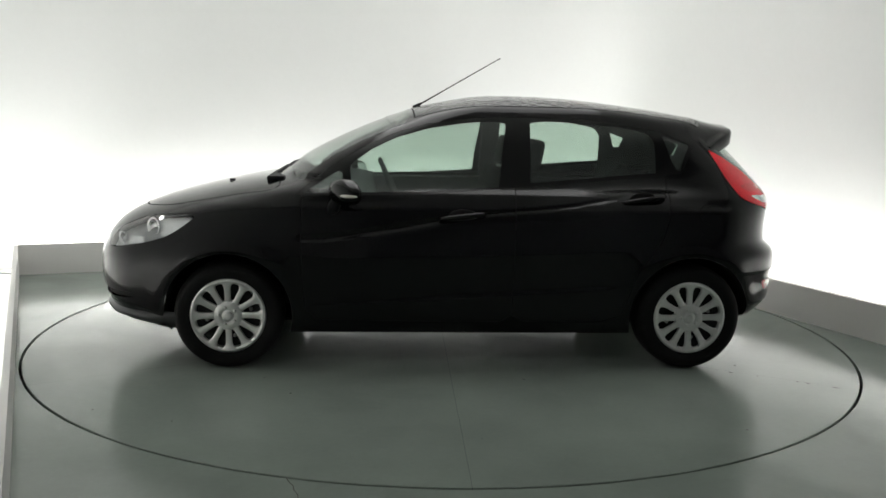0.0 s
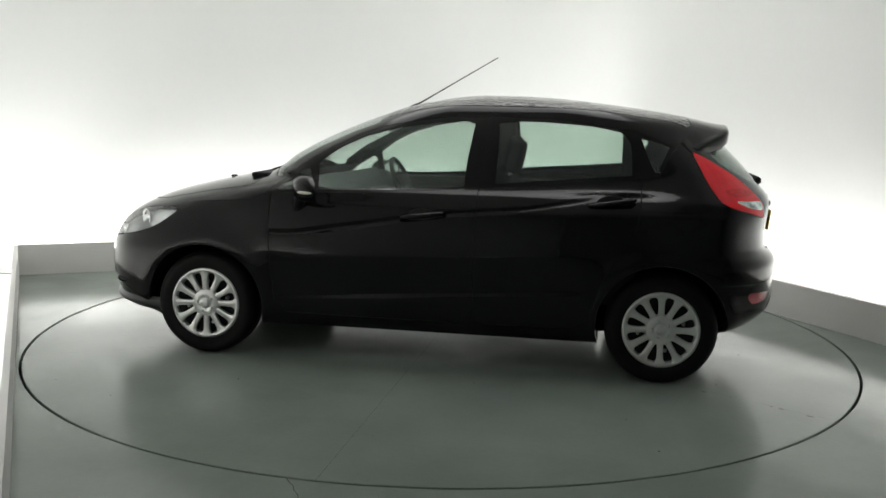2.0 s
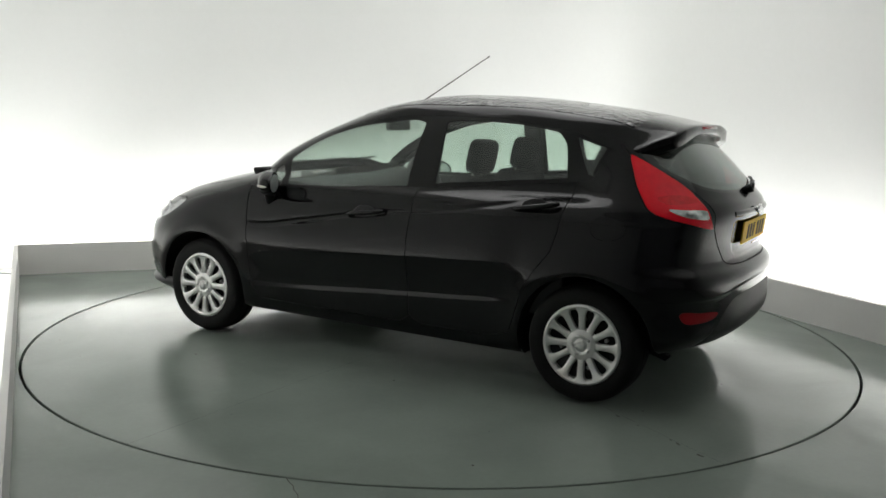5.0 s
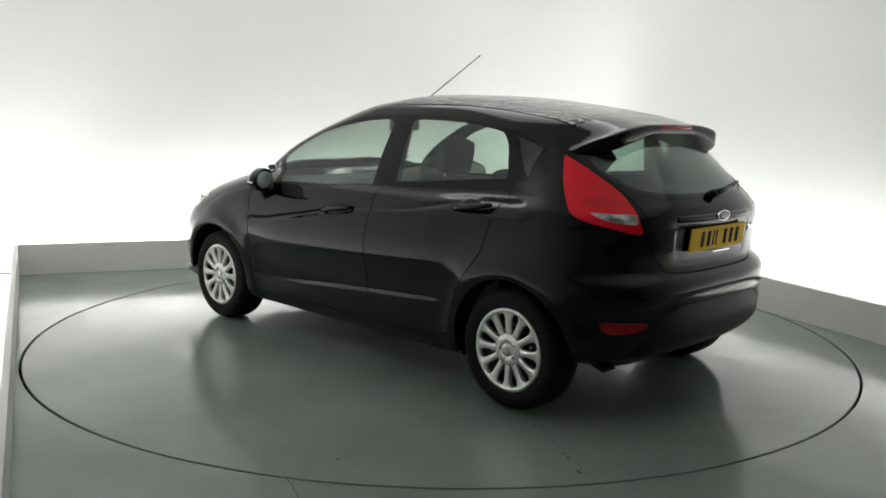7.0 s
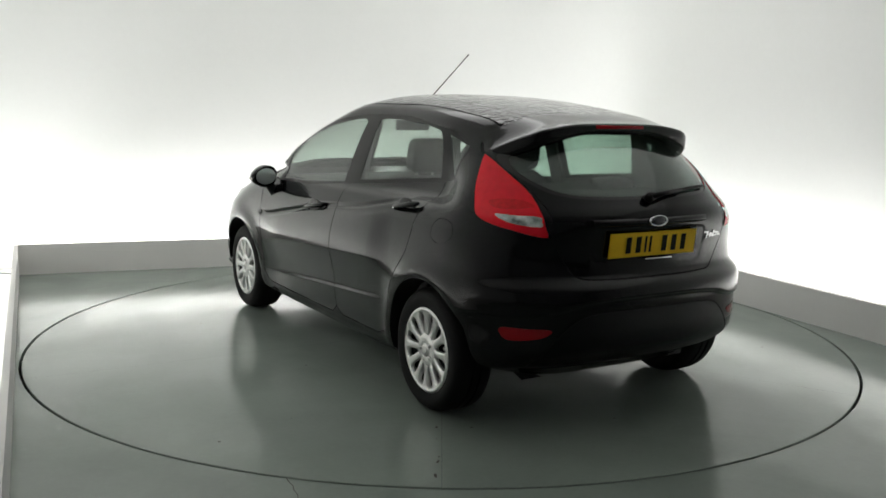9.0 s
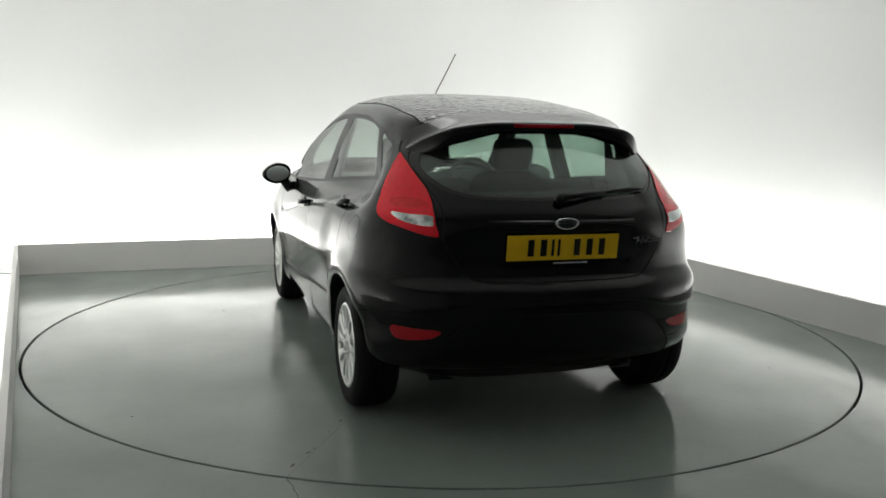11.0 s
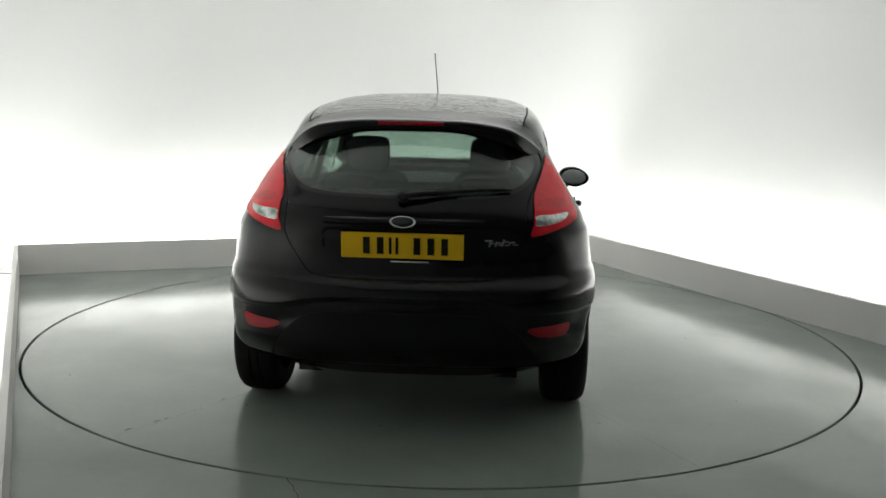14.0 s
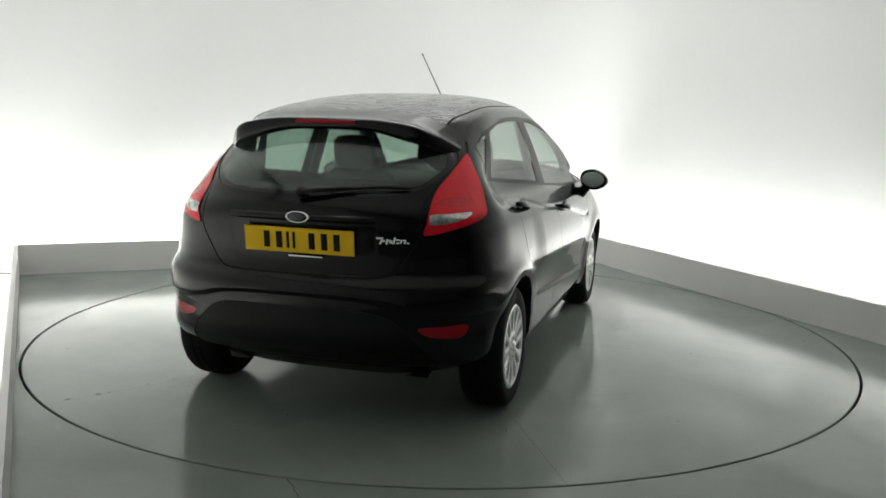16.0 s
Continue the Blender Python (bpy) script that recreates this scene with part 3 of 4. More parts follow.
SHOULDER = curve([-1.2, 1.0, -.83, .925, -.45, .863, -.2, .842, .05, .808, .46, .736, .80, .690, .95, .69])
FEATURE = curve([-.9, .650, -.763, .648, -.558, .638, -.216, .622, .283, .591, .584, .566, .814, .540, .9, .528])
ROCKER = curve([-.9, .452, -.58, .43, 0, .392, .40, .362, .80, .338, .95, .33])


BUMPER_EDGE = curve([0, .60, .2, .598, .377, .585, .48, .56, .57, .545, .72, .538, .9, .54])


def smooth_step(a, b, x):
    t = np.clip((x - a) / (b - a), 0, 1)
    return t * t * (3 - 2 * t)


def groove_tall(x):
    return .028 + .022 * smooth_step(-.6, .7, x)


def crease_fade(x):
    return smooth_step(-1.15, -.75, x) * (1 - smooth_step(.84, .90, x))


def press_creases(bm):
    """The groove under the belt line, the rocker ledge, and the hollow round the number plate."""
    plate = np.array([(-.6, .893), (.33, .893), (.352, .87), (.35, .80), (.33, .73), (.29, .708), (-.6, .708)])
    co = np.array([v.co[:] for v in bm.verts])
    hollow = -signed(REAR, plate, co)
    for v, h in zip(bm.verts, hollow):
        x, y, z = v.co
        if -1.2 < x < .95 and .25 < z < 1.06:
            f = crease_fade(x)
            d = z - SHOULDER(x)
            depth = .008 + .004 * smooth_step(-.9, .7, x)
            tall = groove_tall(x)
            up = smooth_step(-.004, .012, d)
            v.co.y -= f * depth * up * (1 - smooth_step(.008, tall, d))
            f2 = smooth_step(-.92, -.72, x) * (1 - smooth_step(.78, .88, x))
            f3 = smooth_step(-.92, -.70, x) * (1 - smooth_step(.50, .88, x))
            d = z - FEATURE(x)
            reach = max(SHOULDER(x) - FEATURE(x), .08)
            v.co.y += f3 * .017 * (math.exp(d / .05) if d < 0 else max(0.0, 1 - (d / reach) ** 2))
            d = z - ROCKER(x)
            f2 *= 1 - .5 * smooth_step(.2, .7, x)
            v.co.y += f2 * .0065 * (1 - smooth_step(-.004, .026, d)) * (1 - .6 * smooth_step(0, .12, -d))
        if x < -1.42 and .33 < z < .70:
            d = BUMPER_EDGE(y) - z
            turn = smooth_step(-1.80, -1.55, x)
            n = Vector((-(1 - turn) - .15, .25 + turn * .75, 0)).normalized() if y > .3 else Vector((-1, .5 * y, 0)).normalized()
            k = smooth_step(-.003, .014, d) * (1 - smooth_step(.05, .20, d)) * (1 - smooth_step(-1.60, -1.44, x))
            v.co -= n * (.013 * float(k))
        if h > 0 and x < -1.5:
            v.co.x += .0025 * smooth_step(0, .018, h)


GAPS = {"tailgate": .0028, "front_door": .0028, "rear_door": .0028, "fuel_flap": .0012, "bonnet": .003, "roof_panel": .004, "bumper_insert": .003, "tail_lamp": .002, "headlamp": .002}


def skin_mesh():
    """The left half of the car's skin as one grid, level by level."""
    zs = list(np.arange(.19, .31, .015)) + list(np.arange(.31, .95, .0062)) + list(np.arange(.95, 1.04, .0105)) + list(np.arange(1.04, 1.345, .015))
    z0 = zs[-1]
    zs += [z0 + (1.478 - z0) * (1 - (1 - k / 26) ** 1.7) for k in range(1, 27)]
    nr, nm, nf = 44, 140, 40
    bm = bmesh.new()
    grid = []
    for z in zs:
        a, b, lr, lf = ends(z)
        row = []
        pts = []
        for k in range(nr):
            f = math.pi / 2 * k / nr
            pts.append((a + lr * (1 - math.cos(f) ** (2 / RN)), math.sin(f) ** (2 / RN)))
        for k in range(nm + 1):
            pts.append((a + lr + (b - lf - a - lr) * k / nm, 1.0))
        for k in range(nf - 1, -1, -1):
            f = math.pi / 2 * k / nf
            pts.append((b - lf * (1 - math.cos(f) ** (2 / FN)), math.sin(f) ** (2 / FN)))
        for x, e in pts:
            y = plan_width(x, z) * e + (arch_flare(x, z) * min(1, e * e) if z < .9 else 0.0)
            row.append(bm.verts.new((x, y, z)))
        grid.append(row)
    for r0, r1 in zip(grid, grid[1:]):
        for k in range(len(r0) - 1):
            bm.faces.new((r0[k], r1[k], r1[k + 1], r0[k + 1]))
    return bm


def build_skin(car):
    bm = skin_mesh()
    lines = {n: outline(n) for n in OUTLINES}
    for off in (0, .006, .012, .018):
        slice_skin(bm, lambda co: signed(REAR, np.array([(-.6, .893), (.33, .893), (.352, .87), (.35, .80), (.33, .73), (.29, .708), (-.6, .708)]), co) + off)
    slice_skin(bm, arch_distance)
    for n, (kind, poly) in lines.items():
        g = GAPS.get(n)
        for s in ((g, -g) if g else (0.0,)):
            slice_skin(bm, lambda co: signed(kind, poly, co) - s)
    faces = list(bm.faces)
    mid = np.array([f.calc_center_median()[:] for f in faces])
    tag = np.full(len(faces), "body_shell", dtype=object)
    for n in reversed(list(lines)):
        kind, poly = lines[n]
        s = signed(kind, poly, mid)
        g = GAPS.get(n)
        # black strips take the place of the open, dark gaps between panels
        if g:
            tag[np.abs(s) < g] = "flap_gap" if n == "fuel_flap" else "gap"
            tag[s <= -g] = n
        else:
            tag[s < 0] = n
    tag[arch_distance(mid) < 0] = "cut away"
    press_creases(bm)
    groups = {}
    for f, t in zip(faces, tag):
        groups.setdefault(t, []).append(f)
    whole = {"body_shell", "gap", "rear_glass_border", "rear_window", "bumper_insert", "tailgate", "bonnet", "windscreen", "roof_panel"}
    looks = {"front_pane": (M_GLASS, "green-tinted side window glass with rain streaks", -.004), "quarter_light": (M_GLASS, "", -.004), "rear_pane": (M_GLASS, "green-tinted side window glass with rain streaks", -.004),
             "rear_quarter_pane": (M_GLASS, "", -.004), "window_frame": (M_TRIM, "black gloss window frame", -.001), "rear_glass_border": (M_FRIT, "black enamelled border of the rear window", -.004), "rear_window": (M_REAR, "curved tinted rear window", -.004),
             "tail_lamp": (M_RED, "tall red tail lamp", .004), "stop_cell": (M_CELL, "darker red ribbed lamp cell", .0042), "clear_lens": (M_LENS, "clear reversing lamp lens", .004), "reflector": (M_DULLRED, "dark red bumper reflector", .002),
             "headlamp": (M_CLEAR, "clear headlamp with bright reflectors", .002), "fog_surround": (M_PLASTIC, "black grained plastic fog lamp surround", -.012),
             "bumper_insert": (M_PLASTIC, "black grained plastic bumper insert", -.002), "gap": (M_PIT, "black strips that fill the panel gaps", -.003), "flap_gap": (M_PIT, "", -.002), "tailgate": (M_PAINT, "", 0), "front_door": (M_PAINT, "", 0),
             "rear_door": (M_PAINT, "", 0), "fuel_flap": (M_PAINT, "", 0), "bonnet": (M_PAINT, "", 0), "windscreen": (M_SCREEN, "curved windscreen glass", -.003), "roof_panel": (M_WET, "black roof beaded with rain water", 0),
             "body_shell": (M_PAINT, "glossy black painted body shell", 0)}
    bm.normal_update()
    made = {}
    for name, fs in groups.items():
        if name == "cut away":
            continue
        material, label, push = looks[name]
        for side in ((1,) if name in whole else (1, -1)):
            if name == "flap_gap" and side < 0:
                material, push = M_PAINT, 0
            out = bmesh.new()
            index = {}
            def vert(v, sy):
                key = (v.index, sy)
                if key not in index:
                    c = v.co + v.normal * push * (1 if v.normal.y > -.2 else 1)
                    index[key] = out.verts.new((c.x, c.y * sy, c.z))
                return index[key]
            bm.verts.index_update()
            for sy in ((1, -1) if name in whole else (side,)):
                for f in fs:
                    vs = [vert(v, sy) for v in f.verts]
                    try:
                        out.faces.new(vs if sy > 0 else vs[::-1])
                    except ValueError:
                        pass
            if name in whole:
                bmesh.ops.remove_doubles(out, verts=[v for v in out.verts if abs(v.co.y) < .004], dist=.0012)
            me = bpy.data.meshes.new(name)
            out.to_mesh(me)
            out.free()
            me.materials.append(material)
            for p in me.polygons:
                p.use_smooth = True
            ob = new(name, me)
            ob.parent = car
            if label:
                ob["label"] = label
            if name in ("fuel_flap", "flap_gap") and side < 0:
                ob.name = "wing_panel"
            elif name == "gap":
                ob.name = "gap_strip"
            elif name in ("tail_lamp", "stop_cell", "clear_lens", "reflector", "window_frame"):
                pass
            elif material not in (M_GLASS, M_SCREEN, M_CLEAR):
                so = ob.modifiers.new("thickness", "SOLIDIFY")
                so.thickness, so.offset, so.use_rim = .012, -1, False
            else:
                ob.visible_shadow = False
            made[name, side] = ob
            if name == "headlamp":
                inner = bmesh.new()
                inner.from_mesh(me)
                inner.normal_update()
                for v in inner.verts:
                    v.co -= v.normal * .035
                part("lamp_housing", inner, M_HOUSING, ob, "dark grey lamp housing")
                for x0, x1, z0, z1 in ((1.44, 1.60, .70, .83), (1.70, 1.80, .664, .70)):
                    panel = bmesh.new()
                    panel.from_mesh(me)
                    panel.normal_update()
                    lost = [f for f in panel.faces if not (x0 < f.calc_center_median().x < x1 and z0 < f.calc_center_median().z < z1)]
                    for v in panel.verts:
                        v.co -= v.normal * .024
                    bmesh.ops.delete(panel, geom=lost, context="FACES")
                    part("reflector_panel", panel, M_BRIGHT, ob, "bright silver reflector panel")
                for hx, hz, r in ((1.645, .742, .046), (1.83, .672, .03)):
                    y = skin(hx, hz) - .022
                    bowl = lathe([(.0, -.03), (r * .5, -.024), (r * .85, -.008), (r, .004), (r * 1.08, .0)], 28)
                    bmesh.ops.transform(bowl, matrix=Matrix.Translation((hx, y * side, hz)) @ Matrix.Rotation(radians(-38 if side > 0 else 218), 4, "Z"), verts=bowl.verts)
                    part("reflector_bowl", bowl, M_CHROME, ob, "chrome reflector bowl")
    bm.free()
    return made


def top_z(x, y):
    lo, hi = .9, 1.478
    for _ in range(30):
        m = (lo + hi) / 2
        if skin(x, m) > abs(y):
            lo = m
        else:
            hi = m
    return lo


def back_x(y, z):
    lo, hi = TAIL(z), TAIL(z) + .5
    for _ in range(30):
        m = (lo + hi) / 2
        if skin(m, z) < abs(y):
            lo = m
        else:
            hi = m
    return lo


# ---- wheels ----
def build_wheel(car, x, y_face, out):
    """A tyre with a twelve-spoke wheel trim; out is +1 on the left side of the car."""
    prof = [(.196, -.012), (.20, .0), (.208, .002), (.224, .006), (.245, .008), (.262, .004), (.274, -.006), (.282, -.02), (.287, -.04), (.2885, -.07),
            (.2815, -.072), (.2815, -.079), (.2885, -.081), (.289, -.11), (.282, -.112), (.282, -.119), (.2885, -.121), (.287, -.155), (.280, -.176), (.262, -.192), (.235, -.197), (.19, -.19), (.185, -.10), (.19, -.02), (.196, -.012)]
    tyre = part("wheel", lathe(prof, 72), M_RUBBER, car, "black tyre with a silver twelve-spoke wheel trim")
    sharp(tyre, 50)
    tyre.matrix_basis = Matrix.Translation((x, y_face * out, .288)) @ (Matrix() if out > 0 else Matrix.Rotation(math.pi, 4, "Z"))
    part("rim", lathe([(.0, -.055), (.05, -.052), (.10, -.06), (.15, -.045), (.178, -.03), (.196, -.02)], 48), M_STEEL, tyre, "dull black steel rim")
    ring = part("trim_ring", lathe([(.170, -.020), (.174, -.006), (.179, .000), (.186, .003), (.194, .002), (.2005, -.005), (.202, -.016), (.19, -.022), (.170, -.020)], 64), M_SILVER, tyre, "silver plastic wheel trim")
    hub = part("trim_hub", lathe([(.0, .004), (.026, .005), (.030, .002), (.033, .0), (.036, .003), (.056, .001), (.070, -.002), (.078, -.006), (.081, -.014), (.081, -.026), (.0, -.03)], 48), M_SILVER, tyre)
    part("centre_cap", lathe([(.0, .0105), (.014, .010), (.022, .0085), (.0265, .003), (.0, .002)], 32), M_SILVER, tyre)
    for k in range(5):
        a = 2 * math.pi * k / 5 + .3
        cover = lathe([(.0, .009), (.006, .008), (.0085, .004), (.0095, -.004)], 12)
        bmesh.ops.translate(cover, vec=(.045 * math.sin(a), 0, .045 * math.cos(a)), verts=cover.verts)
        part("bolt_cover", cover, M_SILVER, hub)
    bm = bmesh.new()
    rows = []
    for r, w, h in ((.072, .0180, -.004), (.084, .0162, -.002), (.10, .0152, -.001), (.13, .0158, .0005), (.152, .0175, .0015), (.164, .0225, .002), (.172, .031, .002), (.180, .046, .0015)):
        rows.append([bm.verts.new(c) for c in ((-w, h - .020, r), (-w, h - .003, r), (-w * .8, h, r), (w * .8, h, r), (w, h - .003, r), (w, h - .020, r))])
    for a, b in zip(rows, rows[1:]):
        for k in range(5):
            bm.faces.new((a[k], a[k + 1], b[k + 1], b[k]))
    first = part("spoke", bm, M_SILVER, tyre)
    for k in range(1, 12):
        ob = new("spoke", first.data)
        ob.parent = tyre
        ob.matrix_basis = Matrix.Rotation(2 * math.pi * k / 12 + .02, 4, "Y")
    first.matrix_basis = Matrix.Rotation(.02, 4, "Y")
    bolt = part("wheel_bolt", lathe([(.0, -.028), (.009, -.028), (.0105, -.032), (.0105, -.05)], 6), M_BOLT, tyre)
    bolt.location = (.0, 0, .118)
    for k in (1, 2, 3):
        ob = new("wheel_bolt", bolt.data)
        ob.parent = tyre
        ob.location = (.118 * math.sin(k * math.pi / 2 + .25), 0, .118 * math.cos(k * math.pi / 2 + .25))
    # wheel housing
    bm = bmesh.new()
    rows = []
    for k in range(25):
        a = math.radians(-18 + 216 * k / 24)
        px, pz = x + .334 * math.cos(a), .29 + .334 * math.sin(a)
        lip = skin(px, max(pz, .2)) - .002
        rows.append([bm.verts.new((px, yy * out, pz)) for yy in (lip, lip - .02, .50)])
    c = bm.verts.new((x, .50 * out, .29))
    for a, b in zip(rows, rows[1:]):
        bm.faces.new((a[0], a[1], b[1], b[0]))
        bm.faces.new((a[1], a[2], b[2], b[1]))
        bm.faces.new((a[2], b[2], c))
    part("wheel_housing", bm, M_PLASTIC, car, "black plastic wheel arch lining")


# ---- the car ----
def build_car():
    car = tagged(new("car"), "glossy black five-door hatchback parked on the turntable, wet with rain", "car")
    build_skin(car)
    for x in (1.2445, -1.2445):
        for s in (1, -1):
            build_wheel(car, x, .818, s)
    # floor pan and sills
    bm = bmesh.new()
    rows = []
    for k in range(41):
        x = -1.55 + 3.3 * k / 40
        lift = .10 * (1 - smooth_step(-1.5, -1.3, x))
        w = min(max(skin(x, .20) - .02, .05), .60)
        rows.append([bm.verts.new((x, w * f, z)) for f, z in ((-1, .235 + lift), (-.9, .20 + lift), (0, .19 + lift), (.9, .20 + lift), (1, .235 + lift))])
    for a, b in zip(rows, rows[1:]):
        for k in range(4):
            bm.faces.new((a[k], a[k + 1], b[k + 1], b[k]))
    part("floor_pan", bm, M_PLASTIC, car, "black underbody")
    part("rear_axle", tube([(-1.25, -.62, .27), (-1.2, -.4, .235), (-1.2, .4, .235), (-1.25, .62, .27)], .03, 10), M_STEEL, car)

    # chin lip under the front bumper
    for s in (1, -1):
        bm = bmesh.new()
        rows = []
        for k in range(37):
            f = math.pi / 2 * k / 36
            ring = []
            for z, o in ((.304, -.014), (.294, .016), (.278, .030), (.262, .034), (.236, .018), (.200, -.006)):
                a, b, lr, lf = ends(z)
                x = b - lf * (1 - math.cos(f) ** (2 / FN))
                y = plan_width(x, z) * math.sin(f) ** (2 / FN)
                o *= 1 - .7 * smooth_step(1.2, 1.57, f)
                ring.append(bm.verts.new((x + o * math.cos(f), (y + o * math.sin(f)) * s, z)))
            rows.append(ring)
        for r0, r1 in zip(rows, rows[1:]):
            for j in range(5):
                q = (r0[j], r0[j + 1], r1[j + 1], r1[j])
                bm.faces.new(q if s < 0 else q[::-1])
        part("chin_spoiler", bm, M_CHIN, car, "black chin lip under the front bumper")

    # roof spoiler
    bm = bmesh.new()
    rows = []
    tip_x, tip_z = curve([0, -1.580, .2, -1.580, .4, -1.570, .46, -1.548, .51, -1.490, .56, -1.420, .615, -1.35]), curve([0, 1.338, .2, 1.336, .4, 1.313, .5, 1.272, .56, 1.228, .615, 1.178])
    for k in range(49):
        y = -.578 + 1.156 * k / 48
        tx, tz = tip_x(abs(y)), tip_z(abs(y))
        xs = min(tx + .23 * (1 - .55 * (abs(y) / .6) ** 4), -1.20)
        zs_ = top_z(xs, y) + .001
        mx = (tx + xs) / 2
        slope = (top_z(xs + .06, y) - zs_) / .06
        th = .048 + .026 * smooth_step(.15, .42, abs(y)) * (1 - smooth_step(.50, .60, abs(y)))
        top = []
        for k2 in range(7):
            f = k2 / 6
            x = xs + (tx + .012 - xs) * f
            top.append((x, y, (1 - f * f) * (zs_ + slope * (x - xs)) + f * f * tz))
        rows.append([bm.verts.new(c) for c in top + [(tx + .004, y, tz - .004), (tx, y, tz - .014), (tx + .003, y, tz - th * .85), (tx + .012, y, tz - th), (max(back_x(y, tz - th - .004), tx + .012) + .006, y, tz - th - .004)]])
    for a, b in zip(rows, rows[1:]):
        for j in range(11):
            bm.faces.new((a[j], a[j + 1], b[j + 1], b[j]))
    part("roof_spoiler", bm, M_PAINT, car, "black roof spoiler over the rear window")
    # dull red puts the shade under the spoiler lip into its colour
    part("brake_light", box_bm((.014, .29, .016), Matrix.Translation((-1.5755, 0, 1.322)), .004), M_DULLRED, car, "high-level brake light strip, red darkened for the spoiler's shade")

    # number plate with dark bars, the plain silver strip under it, badge and script
    px = -1.829
    tilt = Matrix.Translation((px - .006, .003, .819)) @ Matrix.Rotation(radians(-6), 4, "Y")
    plate = part("number_plate", box_bm((.008, .514, .110), tilt, .003), M_YELLOW, car, "yellow number plate with dark bars", smooth=False)
    for y, w in ((.150, .028), (.092, .028), (.050, .011), (.022, .011), (-.062, .028), (-.120, .028), (-.178, .028)):
        part("plate_bar", box_bm((.002, w, .072), tilt @ Matrix.Translation((-.0048, y, 0))), M_INK, plate, smooth=False)
    part("plate_strip", box_bm((.006, .16, .007), Matrix.Translation((px - .01, -.03, .752)), .002), M_CHROME, car, "thin silver strip under the plate")
    bm = lathe([(.0, .0), (.80, .0), (.82, .1), (.93, .16), (1.0, .1), (1.0, -.2)], 48)
    bmesh.ops.transform(bm, matrix=Matrix.Translation((-1.858, 0, .922)) @ Matrix.Rotation(math.pi / 2, 4, "Z") @ Matrix.Diagonal((.055, .02, .025, 1)), verts=bm.verts)
    badge = part("badge", bm, M_CHROME, car, "plain chrome oval badge")
    bm = lathe([(.0, .14), (.5, .13), (.8, .05), (.8, -.1)], 40)
    bmesh.ops.transform(bm, matrix=Matrix.Translation((-1.8585, 0, .922)) @ Matrix.Rotation(math.pi / 2, 4, "Z") @ Matrix.Diagonal((.054, .02, .024, 1)), verts=bm.verts)
    part("badge_field", bm, M_BLUE, badge)
    bm = bmesh.new()
    rows = []
    for k in range(29):
        y = -.34 + .68 * k / 28
        t = 1 - (y / .345) ** 6
        bx = back_x(y, .915)
        rows.append([bm.verts.new(c) for c in ((bx + .020, y, .940), (bx - .001 - .006 * t, y, .931), (bx - .003 - .011 * t, y, .921), (bx - .003 - .009 * t, y, .908), (bx + .01, y, .898))])
    for a, b in zip(rows, rows[1:]):
        for j in range(4):
            bm.faces.new((a[j], a[j + 1], b[j + 1], b[j]))
    part("tailgate_grip", bm, M_PAINT, car)
    bm = bmesh.new()
    for y, w, z, h, lean in ((-.365, .005, .836, .030, .9), (-.357, .026, .847, .005, 0), (-.372, .016, .836, .004, 0), (-.388, .005, .833, .022, .6), (-.402, .016, .838, .004, 0), (-.405, .014, .830, .004, 0),
                             (-.418, .005, .838, .028, .6), (-.432, .013, .828, .004, 0), (-.434, .013, .842, .004, 0), (-.446, .004, .835, .016, .6), (-.458, .012, .841, .004, 0), (-.462, .004, .835, .016, .6), (-.474, .010, .829, .004, 0)):
        b2 = box_bm((.006, w * (1.6 if w < .01 else 1.15), h * (1.6 if h < .01 else 1.1)), Matrix.Translation((back_x(y, z) - .002, y, z)) @ Matrix.Rotation(lean * .45, 4, "X"))
        me = bpy.data.meshes.new("tmp")
        b2.to_mesh(me)
        b2.free()
        bm.from_mesh(me)
        bpy.data.meshes.remove(me)
    part("model_script", bm, M_CHROME, car, "small chrome script drawn as plain bars", smooth=False)

    # rear wiper
    def on_glass(y, z, off):
        return (back_x(y, z) - off, y, z + off * .5)
    hub = part("rear_wiper", tube([on_glass(.005, 1.012, -.01), on_glass(.005, 1.012, .03)], .022, 14), M_PLASTIC, car, "black rear wiper")
    part("wiper_arm", tube([on_glass(.0, 1.012, .026), on_glass(-.10, 1.026, .024), on_glass(-.22, 1.038, .018)], [.013, .010, .007], 8), M_PLASTIC, hub)
    part("wiper_blade", tube([on_glass(-.09 - .36 * k / 8, 1.022 + .026 * math.sin(math.pi * .62 * k / 8), .010) for k in range(9)], [.004] + [.008] * 7 + [.004], 6), M_PLASTIC, hub)
    # front wipers at the cowl
    for y0, y1 in ((.30, -.25), (-.25, -.62)):
        ob = part("front_wiper", tube([(1.03, y0, 1.008), (1.01, (y0 + y1) / 2, 1.03), (.96, y1, 1.045)], [.012, .009, .006], 8), M_PLASTIC, car, "black front wiper")
    part("cowl_panel", box_bm((.10, 1.1, .03), Matrix.Translation((1.02, 0, .995)), .01), M_PLASTIC, car)
    part("washer_jet", box_bm((.03, .03, .012), Matrix.Translation((1.30, .25, top_z(1.30, .25) + .004)), .004), M_PLASTIC, car)

    # aerial
    part("aerial", tube([(.252, -.003, 1.392), (.225, -.003, 1.412), (.20, -.003, 1.425), (.10, -.004, 1.484), (-.10, -.006, 1.602), (-.258, -.007, 1.695), (-.268, -.007, 1.701)],
                        [.016, .010, .005, .0034, .0028, .0026, .005], 8), M_PLASTIC, car, "thin black raked roof aerial")

